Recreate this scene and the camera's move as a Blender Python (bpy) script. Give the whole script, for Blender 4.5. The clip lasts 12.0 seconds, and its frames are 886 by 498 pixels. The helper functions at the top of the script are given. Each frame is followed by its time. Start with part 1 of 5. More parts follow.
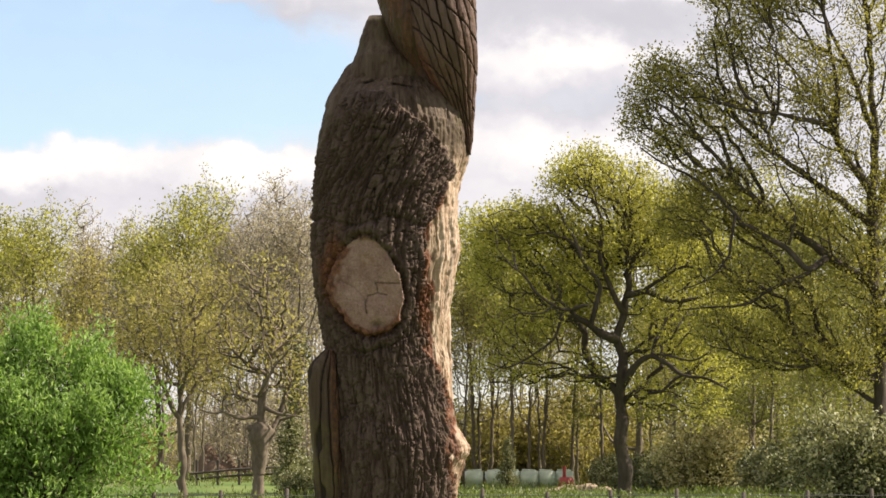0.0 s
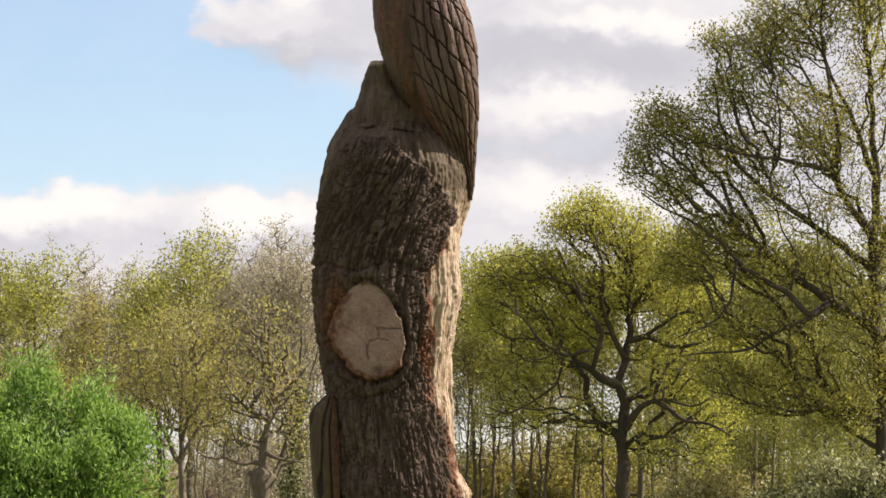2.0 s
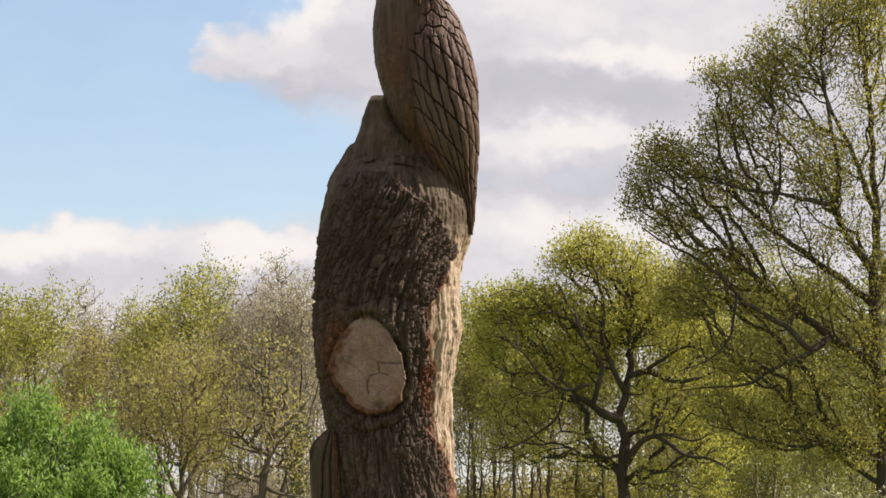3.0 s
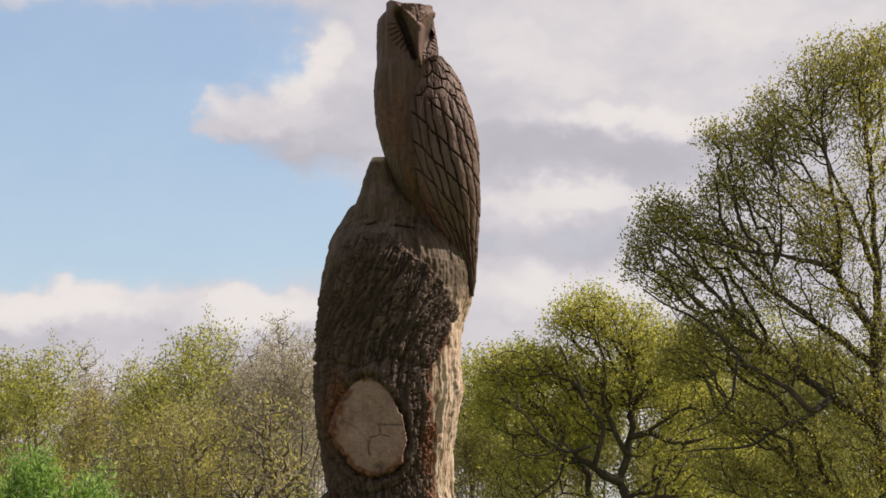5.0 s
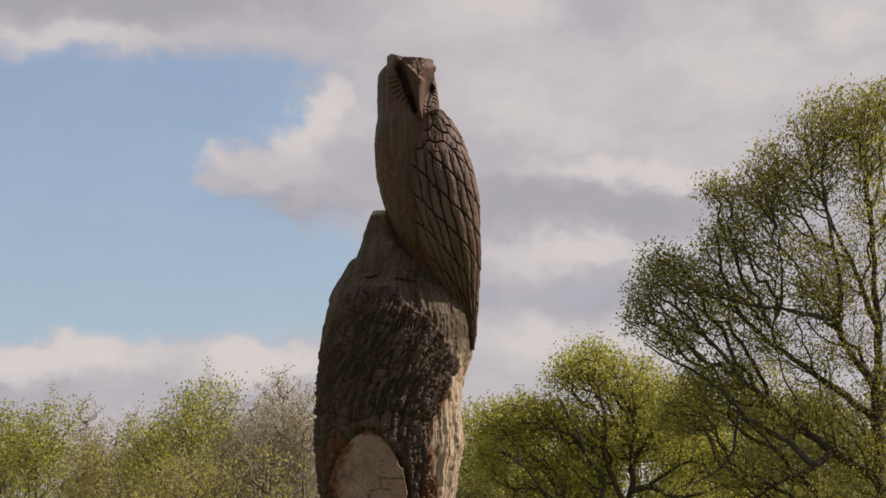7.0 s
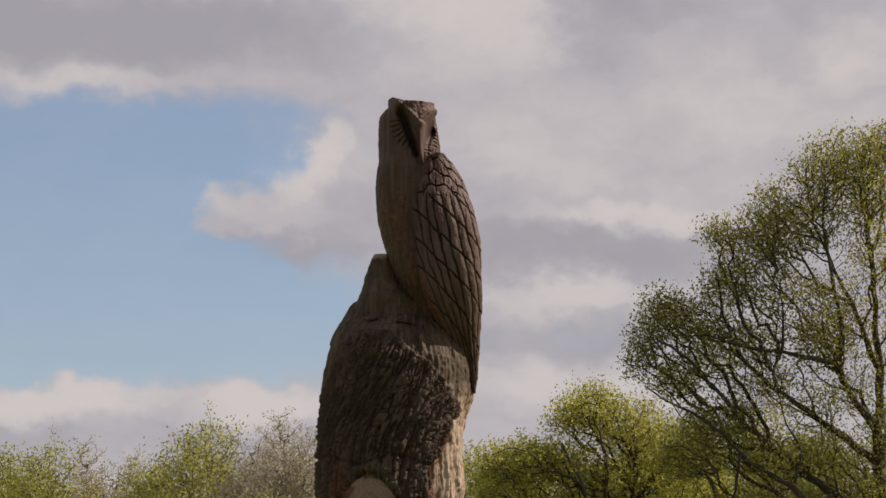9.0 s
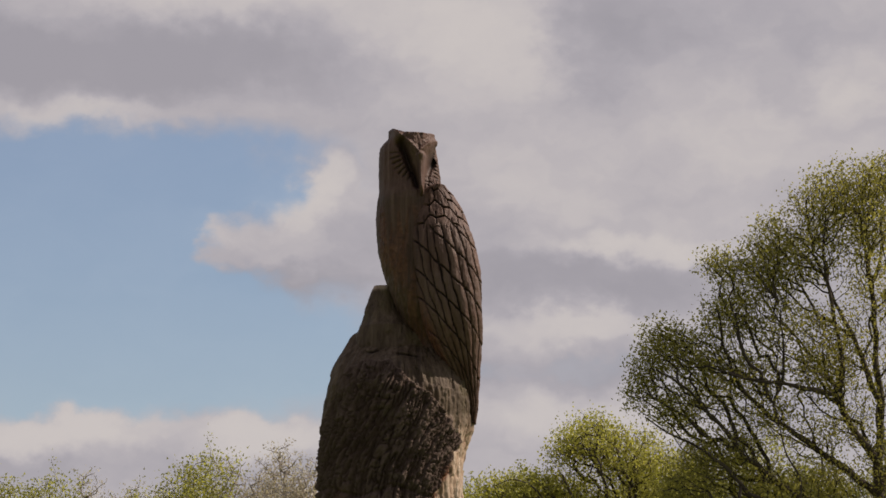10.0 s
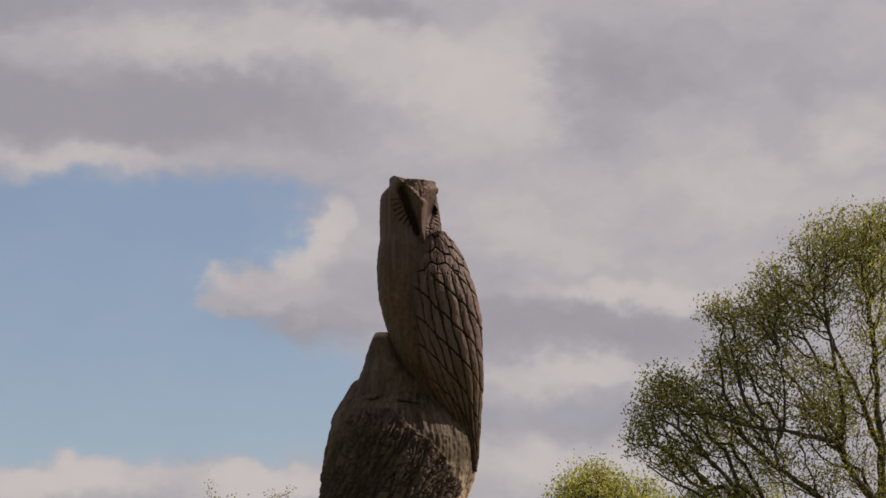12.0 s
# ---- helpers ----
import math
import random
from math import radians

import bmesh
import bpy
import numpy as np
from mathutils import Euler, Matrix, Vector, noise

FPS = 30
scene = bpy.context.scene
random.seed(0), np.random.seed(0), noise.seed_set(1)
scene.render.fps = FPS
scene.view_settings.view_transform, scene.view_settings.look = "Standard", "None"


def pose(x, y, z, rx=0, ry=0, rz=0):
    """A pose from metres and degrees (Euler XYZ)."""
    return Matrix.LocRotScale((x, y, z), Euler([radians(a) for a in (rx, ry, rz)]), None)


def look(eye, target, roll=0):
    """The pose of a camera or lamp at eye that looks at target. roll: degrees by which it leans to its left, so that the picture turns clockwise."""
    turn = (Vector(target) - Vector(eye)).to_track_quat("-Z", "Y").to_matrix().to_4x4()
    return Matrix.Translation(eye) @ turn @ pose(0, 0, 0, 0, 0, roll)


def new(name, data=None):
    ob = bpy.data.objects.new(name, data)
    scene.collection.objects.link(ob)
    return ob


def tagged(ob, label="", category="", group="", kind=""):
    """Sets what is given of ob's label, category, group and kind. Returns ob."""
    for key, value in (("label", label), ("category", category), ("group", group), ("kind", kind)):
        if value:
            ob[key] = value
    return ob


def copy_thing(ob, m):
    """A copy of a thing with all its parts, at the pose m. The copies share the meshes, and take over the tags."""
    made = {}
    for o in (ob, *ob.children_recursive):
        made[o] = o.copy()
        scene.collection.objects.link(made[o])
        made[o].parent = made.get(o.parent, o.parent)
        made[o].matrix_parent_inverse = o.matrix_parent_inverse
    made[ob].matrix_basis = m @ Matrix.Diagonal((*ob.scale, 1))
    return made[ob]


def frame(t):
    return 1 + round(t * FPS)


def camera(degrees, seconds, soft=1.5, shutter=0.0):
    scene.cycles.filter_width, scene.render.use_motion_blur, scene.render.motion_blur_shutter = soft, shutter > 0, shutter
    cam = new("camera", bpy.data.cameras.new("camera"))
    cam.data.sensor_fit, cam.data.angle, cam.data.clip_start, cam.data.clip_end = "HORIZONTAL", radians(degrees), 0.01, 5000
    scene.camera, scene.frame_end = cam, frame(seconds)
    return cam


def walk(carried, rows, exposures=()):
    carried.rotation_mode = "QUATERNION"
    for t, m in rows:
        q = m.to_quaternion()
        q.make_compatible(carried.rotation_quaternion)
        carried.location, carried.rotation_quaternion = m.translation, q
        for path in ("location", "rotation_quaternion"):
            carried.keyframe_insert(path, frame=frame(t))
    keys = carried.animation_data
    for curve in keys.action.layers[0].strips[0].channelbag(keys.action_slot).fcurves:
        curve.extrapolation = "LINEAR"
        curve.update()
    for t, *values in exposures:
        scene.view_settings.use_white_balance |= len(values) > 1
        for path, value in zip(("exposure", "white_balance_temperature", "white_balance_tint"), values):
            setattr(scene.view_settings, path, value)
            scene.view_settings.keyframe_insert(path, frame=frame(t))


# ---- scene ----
# ---- camera ----
EYE = 1.6
cam = camera(17.0, 12.0, soft=1.6)
# seconds, degrees of turn to the right, degrees of tilt up: a tripod head tilting slowly upwards
TILT_ROWS = [
    (0, 0.000, 4.067), (0.5, -0.013, 4.289), (1, -0.016, 4.508), (1.5, -0.020, 4.724), (2, -0.029, 4.942),
    (2.5, -0.034, 5.284), (3, -0.037, 5.610), (5, -0.057, 6.799), (5.5, -0.061, 7.118), (6, -0.066, 7.397),
    (6.5, -0.068, 7.618), (7, -0.070, 7.832), (9, -0.091, 8.671), (9.5, -0.096, 8.967), (10, -0.098, 9.277),
    (10.5, -0.100, 9.530), (11, -0.104, 9.752), (11.5, -0.111, 9.952), (12, -0.115, 10.186)]
walk(cam, [(t, pose(0, 0, EYE, 90 + tilt, 0, -turn)) for t, turn, tilt in TILT_ROWS],
     exposures=[(0, 1.02, 6600, 12), (1.5, 0.97, 6600, 12), (3, 0.77, 6550, 12), (5, 0.56, 6550, 14), (6.5, 0.28, 6600, 15), (9, 0.08, 6600, 16), (12, -0.05, 6600, 16)])

# ---- sky, clouds and sun ----
SUN_TO = Vector((0.73, 0.11, 0.67)).normalized()
sun = new("sun", bpy.data.lights.new("sun", "SUN"))
sun.data.energy, sun.data.angle, sun.data.color = 5.0, radians(0.53), (1.0, 0.93, 0.82)
sun.matrix_basis = look(SUN_TO * 200, (0, 0, 0))


class Nodes:
    """Short hand for node trees."""

    def __init__(self, tree):
        self.tree = tree
        self.tree.nodes.clear()

    def put(self, socket, value):
        if isinstance(value, bpy.types.NodeSocket):
            self.tree.links.new(value, socket)
        elif value is not None:
            if isinstance(value, (tuple, list)) and len(value) == 3 and socket.type == "RGBA":
                value = (*value, 1.0)
            socket.default_value = value

    def add(self, kind, out=0, props=None, **ins):
        n = self.tree.nodes.new("ShaderNode" + kind)
        p = props or {}
        if "operation" in p:
            n.operation = p["operation"]
        if "interpolation_type" in p:
            n.interpolation_type = p["interpolation_type"]
        if "noise_dimensions" in p:
            n.noise_dimensions = p["noise_dimensions"]
        if "attribute_name" in p:
            n.attribute_name = p["attribute_name"]
        if "data_type" in p:
            n.data_type = p["data_type"]
        for k, v in ins.items():
            key = int(k[1:]) if k[0] == "i" and k[1:].isdigit() else k.replace("_", " ")
            self.put(n.inputs[key], v)
        return n.outputs[out]

    def math(self, op, a, b=None, c=None):
        return self.add("Math", props={"operation": op}, i0=a, i1=b, i2=c)

    def mix(self, f, a, b, blend="MIX"):
        n = self.tree.nodes.new("ShaderNodeMix")
        n.data_type, n.blend_type = "RGBA", blend
        self.put(n.inputs[0], f), self.put(n.inputs[6], a), self.put(n.inputs[7], b)
        return n.outputs[2]

    def step(self, v, lo, hi, a=0.0, b=1.0):
        return self.add("MapRange", props={"interpolation_type": "SMOOTHSTEP"}, i0=v, i1=lo, i2=hi, i3=a, i4=b)

    def noise(self, vec, scale, detail=4.0, rough=0.55, out=0, dims="3D"):
        return self.add("TexNoise", out=out, props={"noise_dimensions": dims}, Vector=vec, Scale=scale, Detail=detail, Roughness=rough)

    def ramp(self, fac, stops):
        n = self.tree.nodes.new("ShaderNodeValToRGB")
        r = n.color_ramp
        while len(r.elements) < len(stops):
            r.elements.new(0.5)
        for e, (p, col) in zip(r.elements, stops):
            e.position, e.color = p, (*col, 1)
        self.put(n.inputs[0], fac)
        return n.outputs[0]


def make_sky():
    world = bpy.data.worlds.new("sky")
    scene.world = world
    world.use_nodes = True
    n = Nodes(world.node_tree)
    direction = n.add("TexCoord", out="Generated")
    xyz = n.tree.nodes.new("ShaderNodeSeparateXYZ")
    n.put(xyz.inputs[0], direction)
    bearing = n.math("MULTIPLY", n.math("ARCTAN2", xyz.outputs[0], xyz.outputs[1]), 57.29578)
    height = n.math("MULTIPLY", n.math("ARCSINE", xyz.outputs[2]), 57.29578)
    flat = n.add("CombineXYZ", i0=bearing, i1=n.math("MULTIPLY", height, 1.25), i2=0.0)
    # billows push the cloud edges about
    wob = n.add("SeparateColor", Color=n.noise(flat, 0.5, 5, 0.55, out=1))
    wob_node = wob.node
    fine = n.add("SeparateColor", Color=n.noise(flat, 2.0, 4, 0.5, out=1)).node
    u = n.math("ADD", bearing, n.math("ADD", n.math("MULTIPLY_ADD", wob_node.outputs[0], 1.8, -0.9), n.math("MULTIPLY_ADD", fine.outputs[0], 0.7, -0.35)))
    v = n.math("ADD", height, n.math("ADD", n.math("MULTIPLY_ADD", wob_node.outputs[1], 1.1, -0.55), n.math("MULTIPLY_ADD", fine.outputs[1], 0.6, -0.3)))

    def blob(cu, cv, ru, rv, gain):
        a = n.math("DIVIDE", n.math("SUBTRACT", u, cu), ru)
        b = n.math("DIVIDE", n.math("SUBTRACT", v, cv), rv)
        d = n.math("SQRT", n.math("ADD", n.math("MULTIPLY", a, a), n.math("MULTIPLY", b, b)))
        return n.step(d, 0.3, 1.6, gain, 0.0)

    def total(start, blobs):
        for b in blobs:
            start = n.math("ADD", start, blob(*b))
        return start

    big = n.noise(flat, 0.16, 5, 0.55)
    cover = total(n.math("MULTIPLY_ADD", big, 1.2, 0.08), BLUE_HOLES + PUFFS)
    mask = n.step(cover, 0.22, 1.0, 0.18, 1.0)
    # lit tops and grey undersides
    relief = n.noise(n.add("CombineXYZ", i0=u, i1=n.math("MULTIPLY", v, 1.7), i2=3.0), 0.5, 5, 0.5)
    shade = total(n.math("MULTIPLY_ADD", relief, 0.75, 0.1), CLOUD_SHADES)
    cloud = n.ramp(n.step(shade, 0.0, 1.0), [(0.0, (0.49, 0.485, 0.525)), (0.35, (0.585, 0.575, 0.61)), (0.7, (0.70, 0.68, 0.69)), (1.0, (0.83, 0.80, 0.765))])
    air = n.tree.nodes.new("ShaderNodeTexSky")
    air.sky_type, air.sun_disc, air.sun_elevation, air.sun_rotation = "NISHITA", False, math.asin(SUN_TO.z), math.atan2(SUN_TO.x, SUN_TO.y)
    air.air_density, air.dust_density, air.ozone_density = 1.0, 0.35, 2.2
    sky = air.outputs[0]
    blue = n.add("Background", Color=sky, Strength=0.092)
    white = n.add("Background", Color=cloud, Strength=0.67)
    out = n.tree.nodes.new("ShaderNodeOutputWorld")
    n.put(out.inputs[0], n.add("MixShader", i0=mask, i1=blue, i2=white))


# clouds: bearing and height in degrees, half widths, strength
BLUE_HOLES = [(-6.6, 10.2, 3.9, 1.4, -0.85), (-4.9, 7.35, 4.3, 1.1, -0.8), (-9.0, 8.6, 4.0, 1.9, -0.7), (7.3, 14.3, 0.7, 0.5, -0.4), (6.9, 13.5, 0.45, 0.4, -0.25), (2.2, 7.0, 2.6, 0.28, -0.3)]
PUFFS = [(-3.3, 9.4, 1.3, 0.65, 0.72), (-2.3, 10.4, 0.6, 0.6, 0.5), (-4.4, 9.3, 0.6, 0.55, 0.42), (-7.4, 5.5, 1.6, 0.6, 0.8), (-3.7, 5.45, 1.7, 0.55, 0.8), (-6.0, 13.0, 7.0, 1.25, 0.7),
         (5.5, 10.5, 8.0, 6.5, 0.55), (-5.0, 4.0, 8.0, 1.5, 0.5), (0.0, 15.5, 9.0, 2.0, 0.3)]
CLOUD_SHADES = [(-6.4, 12.85, 4.6, 0.62, -0.5), (-3.6, 14.15, 3.8, 0.5, 0.36), (0.5, 13.2, 1.9, 1.1, 0.42), (-8.3, 14.9, 1.3, 0.5, -0.3), (-1.5, 14.85, 0.9, 0.25, -0.3), (-7.0, 11.85, 2.2, 0.25, 0.2),
                (2.9, 13.1, 0.9, 1.2, -0.25), (3.8, 9.25, 1.9, 0.28, 0.3), (2.4, 8.65, 3.0, 0.42, -0.34), (4.5, 10.8, 4.5, 1.6, 0.14), (-3.1, 8.65, 1.7, 0.25, -0.3), (2.4, 7.8, 2.3, 0.28, 0.32), (2.4, 6.97, 2.6, 0.3, -0.18),
                (2.4, 6.0, 2.2, 0.5, 0.42), (-3.0, 10.1, 0.7, 0.55, 0.3), (-4.5, 9.6, 0.55, 0.4, 0.24), (-2.3, 10.65, 0.4, 0.35, 0.28), (-1.9, 9.4, 1.0, 0.5, -0.12), (8.1, 12.5, 0.8, 0.8, 0.3),
                (5.5, 11.4, 2.5, 0.9, 0.1), (4.6, 13.9, 1.6, 0.7, -0.1), (-7.3, 5.75, 1.5, 0.45, 0.5), (-3.6, 5.7, 1.6, 0.4, 0.5), (-5.5, 4.8, 6.0, 0.4, -0.12), (0.0, 3.2, 11.0, 1.4, 0.25)]
make_sky()

# ---- materials ----


def surface(name, stops, scale=3.0, stretch=(1, 1, 1), rough=0.85, bump=0.3, fine=40.0, spec=0.3, overlay=None):
    """A rough natural surface: colour from broad and fine noise, with relief from the fine one."""
    m = bpy.data.materials.new(name)
    m.use_nodes = True
    n = Nodes(m.node_tree)
    at = n.add("Mapping", Vector=n.add("TexCoord", out="Object"), Scale=stretch)
    a, b = n.noise(at, scale, 5, 0.6), n.noise(at, fine, 4, 0.6)
    f = n.math("ADD", n.math("MULTIPLY", a, 0.65), n.math("MULTIPLY", b, 0.35))
    col = n.ramp(f, stops)
    if overlay:
        col = n.mix(n.step(n.noise(at, overlay[0], 4, 0.6), 0.5, 0.68, 0.0, overlay[1]), col, overlay[2])
    bs = n.add("BsdfPrincipled", Base_Color=col, Roughness=rough, Specular_IOR_Level=spec,
               Normal=n.add("Bump", Strength=bump, Distance=0.02, Height=b))
    out = n.tree.nodes.new("ShaderNodeOutputMaterial")
    n.put(out.inputs[0], bs)
    return m


def foliage(name, stops, through_light=0.35, gloss=0.45):
    """Thin leaves: every leaf its own tone; light passes through in part."""
    m = bpy.data.materials.new(name)
    m.use_nodes = True
    n = Nodes(m.node_tree)
    clump = n.noise(n.add("TexCoord", out="Object"), 0.7, 3, 0.5)
    f = n.math("ADD", n.math("MULTIPLY", n.add("NewGeometry", out="Random Per Island"), 0.55), n.math("MULTIPLY", clump, 0.5))
    col = n.ramp(f, stops)
    bs = n.add("BsdfPrincipled", Base_Color=col, Roughness=gloss, Specular_IOR_Level=0.35)
    tr = n.add("BsdfTranslucent", Color=n.mix(1.0, col, (1.0, 1.0, 0.75), "MULTIPLY"))
    out = n.tree.nodes.new("ShaderNodeOutputMaterial")
    n.put(out.inputs[0], n.add("MixShader", i0=through_light, i1=bs, i2=tr))
    return m


def carved_material(name, sheen, grey, moss_tone, bark_stops, wood_stops):
    """Bark and bare wood of the trunk; which is which comes from the carving itself."""
    m = bpy.data.materials.new(name)
    m.use_nodes = True
    n = Nodes(m.node_tree)
    obj = n.add("TexCoord", out="Object")
    bare = n.add("Attribute", out="Fac", props={"attribute_name": "bare"})
    rot = n.add("Attribute", out="Fac", props={"attribute_name": "rot"})
    plate = n.add("Attribute", out="Fac", props={"attribute_name": "plate"})
    face = n.add("Attribute", out="Fac", props={"attribute_name": "sawn"})
    recess = n.add("Attribute", out="Fac", props={"attribute_name": "recess_dark"})
    grain_at = n.add("Mapping", Vector=obj, Scale=(1, 1, 0.07))
    bark_at = n.add("Mapping", Vector=obj, Scale=(1, 1, 0.4))
    grit, broad = n.noise(bark_at, 90, 5, 0.65), n.noise(obj, 4.5, 4, 0.6)
    f = n.math("ADD", n.math("MULTIPLY", plate, 0.45), n.math("ADD", n.math("MULTIPLY", grit, 0.35), n.math("MULTIPLY", broad, 0.3)))
    bark = n.ramp(f, bark_stops)
    moss = n.step(n.noise(obj, 7, 5, 0.65), 0.56, 0.72, 0.0, 0.5)
    bark = n.mix(moss, bark, (0.1, 0.08, 0.04))
    grain, streak = n.noise(grain_at, 60, 5, 0.6), n.noise(grain_at, 16, 4, 0.6)
    g = n.math("ADD", n.math("MULTIPLY", grain, 0.5), n.math("MULTIPLY", streak, 0.5))
    wood = n.ramp(g, wood_stops)
    weather = n.step(n.noise(obj, 5, 4, 0.6), 0.45, 0.65, 0.0, 0.55)
    wood = n.mix(weather, wood, grey)
    wood = n.mix(plate, wood, n.ramp(g, [(0.35, (0.030, 0.018, 0.010)), (0.55, (0.074, 0.048, 0.028)), (0.75, (0.140, 0.096, 0.060))]))
    moss2 = n.math("MULTIPLY", n.step(n.noise(obj, 3.2, 5, 0.6), 0.5, 0.66, 0.0, 0.7), n.math("MULTIPLY_ADD", plate, 0.7, 0.3))
    wood = n.mix(n.math("MULTIPLY", moss2, n.math("SUBTRACT", 1.0, face)), wood, moss_tone)
    end = n.ramp(n.math("ADD", n.math("MULTIPLY", n.noise(obj, 9, 5, 0.65), 0.6), n.math("MULTIPLY", n.noise(obj, 110, 4, 0.6), 0.4)), [(0.36, (0.165, 0.094, 0.068)), (0.5, (0.265, 0.165, 0.122)), (0.64, (0.35, 0.232, 0.178))])
    end = n.mix(n.step(n.noise(obj, 13, 5, 0.7), 0.52, 0.66, 0.0, 0.6), end, (0.20, 0.10, 0.055))
    wood = n.mix(face, wood, end)
    col = n.mix(bare, bark, wood)
    col = n.mix(rot, col, n.ramp(n.noise(obj, 45, 4, 0.6), [(0.35, (0.06, 0.022, 0.012)), (0.6, (0.17, 0.068, 0.032)), (0.8, (0.3, 0.155, 0.085))]))
    # near-black tone for carved recesses; on the bird it paints in their shade
    col = n.mix(recess, col, (0.022, 0.014, 0.01))
    h = n.add("Mix", props={"data_type": "FLOAT"}, i0=bare, i2=grit, i3=n.add("Mix", props={"data_type": "FLOAT"}, i0=face, i2=grain, i3=n.noise(obj, 70, 5, 0.6)))
    bs = n.add("BsdfPrincipled", Base_Color=col, Roughness=n.math("MULTIPLY_ADD", bare, -sheen, 0.9), Specular_IOR_Level=0.2,
               Normal=n.add("Bump", Strength=0.8, Distance=0.008, Height=h))
    out = n.tree.nodes.new("ShaderNodeOutputMaterial")
    n.put(out.inputs[0], bs)
    return m


CARVED = carved_material("carved_oak", 0.2, (0.3178, 0.2223, 0.1530), (0.105, 0.083, 0.030), [(0.25, (0.0259, 0.0158, 0.0108)), (0.5, (0.0605, 0.0372, 0.0261)), (0.75, (0.1018, 0.0688, 0.0513)), (0.95, (0.1853, 0.1348, 0.1080))],
                         [(0.34, (0.1425, 0.0736, 0.0414)), (0.46, (0.3420, 0.2300, 0.1485)), (0.56, (0.4940, 0.3726, 0.2700)), (0.7, (0.6080, 0.4922, 0.3825))])
BIRD_WOOD = carved_material("weathered_carving", 0.3, (0.125, 0.080, 0.060), (0.075, 0.036, 0.022), [(0.3, (0.106, 0.064, 0.043)), (0.8, (0.212, 0.147, 0.103))],
                            [(0.3, (0.042, 0.020, 0.012)), (0.5, (0.098, 0.053, 0.036)), (0.72, (0.195, 0.120, 0.087))])
OAK_BARK = surface("oak_bark", [(0.3, (0.026, 0.018, 0.013)), (0.55, (0.068, 0.052, 0.036)), (0.75, (0.135, 0.106, 0.074))], 1.2, (1, 1, 0.3), 0.95, 0.6, 9)
POLE_BARK = surface("brown_pole_bark", [(0.3, (0.08, 0.06, 0.04)), (0.55, (0.16, 0.126, 0.088)), (0.75, (0.25, 0.205, 0.15))], 1.2, (1, 1, 0.3), 0.95, 0.5, 9)
PALE_BARK = surface("pale_bark", [(0.3, (0.06, 0.045, 0.03)), (0.55, (0.16, 0.122, 0.085)), (0.75, (0.32, 0.255, 0.19))], 1.0, (1, 1, 0.4), 0.9, 0.5, 8)
TWIG_BARK = surface("grey_brown_twigs", [(0.3, (0.138, 0.111, 0.088)), (0.55, (0.260, 0.218, 0.179)), (0.75, (0.367, 0.321, 0.272))], 1.0, (1, 1, 0.4), 0.95, 0.4, 8)
OAK_LEAF = foliage("young_oak_leaves", [(0.15, (0.20, 0.19, 0.035)), (0.5, (0.37, 0.35, 0.068)), (0.85, (0.55, 0.51, 0.125))], 0.66)
LIME_LEAF = foliage("bright_spring_leaves", [(0.15, (0.195, 0.195, 0.045)), (0.5, (0.34, 0.33, 0.075)), (0.85, (0.48, 0.455, 0.125))], 0.62)
TALL_LEAF = foliage("sparse_golden_leaves", [(0.15, (0.165, 0.147, 0.033)), (0.5, (0.295, 0.265, 0.058)), (0.85, (0.43, 0.385, 0.10))], 0.62)
# leaf colour lowered to hold the shade behind the tall tree
SHADED_WOOD_LEAF = foliage("shaded_woodland_leaves", [(0.15, (0.118, 0.124, 0.031)), (0.5, (0.212, 0.210, 0.052)), (0.85, (0.325, 0.312, 0.088))], 0.6)
OLIVE_LEAF = foliage("olive_spring_leaves", [(0.15, (0.215, 0.185, 0.055)), (0.5, (0.37, 0.32, 0.10)), (0.85, (0.52, 0.455, 0.17))], 0.58)
BUD_LEAF = foliage("reddish_buds", [(0.15, (0.301, 0.242, 0.167)), (0.5, (0.418, 0.359, 0.259)), (0.85, (0.535, 0.476, 0.351))], 0.5)
GREEN_LEAF = foliage("fresh_green_leaves", [(0.15, (0.092, 0.160, 0.028)), (0.5, (0.20, 0.32, 0.058)), (0.85, (0.40, 0.52, 0.17))], 0.5, 0.6)
BUSH_LEAF = foliage("evergreen_bush_leaves", [(0.12, (0.050, 0.056, 0.020)), (0.36, (0.13, 0.132, 0.048)), (0.52, (0.27, 0.26, 0.11)), (0.75, (0.46, 0.44, 0.24))], 0.3, 0.5)
DARK_LEAF = foliage("dark_evergreen_leaves", [(0.15, (0.040, 0.047, 0.016)), (0.42, (0.105, 0.110, 0.038)), (0.6, (0.23, 0.225, 0.088)), (0.85, (0.40, 0.385, 0.19))], 0.25, 0.5)
BLOSSOM = foliage("faded_pale_blossom", [(0.15, (0.19, 0.165, 0.05)), (0.45, (0.36, 0.31, 0.11)), (0.8, (0.62, 0.55, 0.31))], 0.35, 0.6)
GRASS = surface("meadow_grass", [(0.3, (0.036, 0.060, 0.010)), (0.5, (0.082, 0.128, 0.021)), (0.72, (0.150, 0.178, 0.042))], 0.15, (1, 1, 1), 0.9, 0.6, 3.0, overlay=(0.09, 0.8, (0.2, 0.15, 0.085)))
BLADES = foliage("grass_blades", [(0.15, (0.065, 0.085, 0.014)), (0.5, (0.125, 0.165, 0.028)), (0.85, (0.23, 0.24, 0.070))], 0.4)
SAND = surface("heaped_sand", [(0.3, (0.195, 0.135, 0.083)), (0.55, (0.315, 0.232, 0.150)), (0.75, (0.390, 0.300, 0.210))], 1.5, rough=0.95, bump=0.5, fine=12)
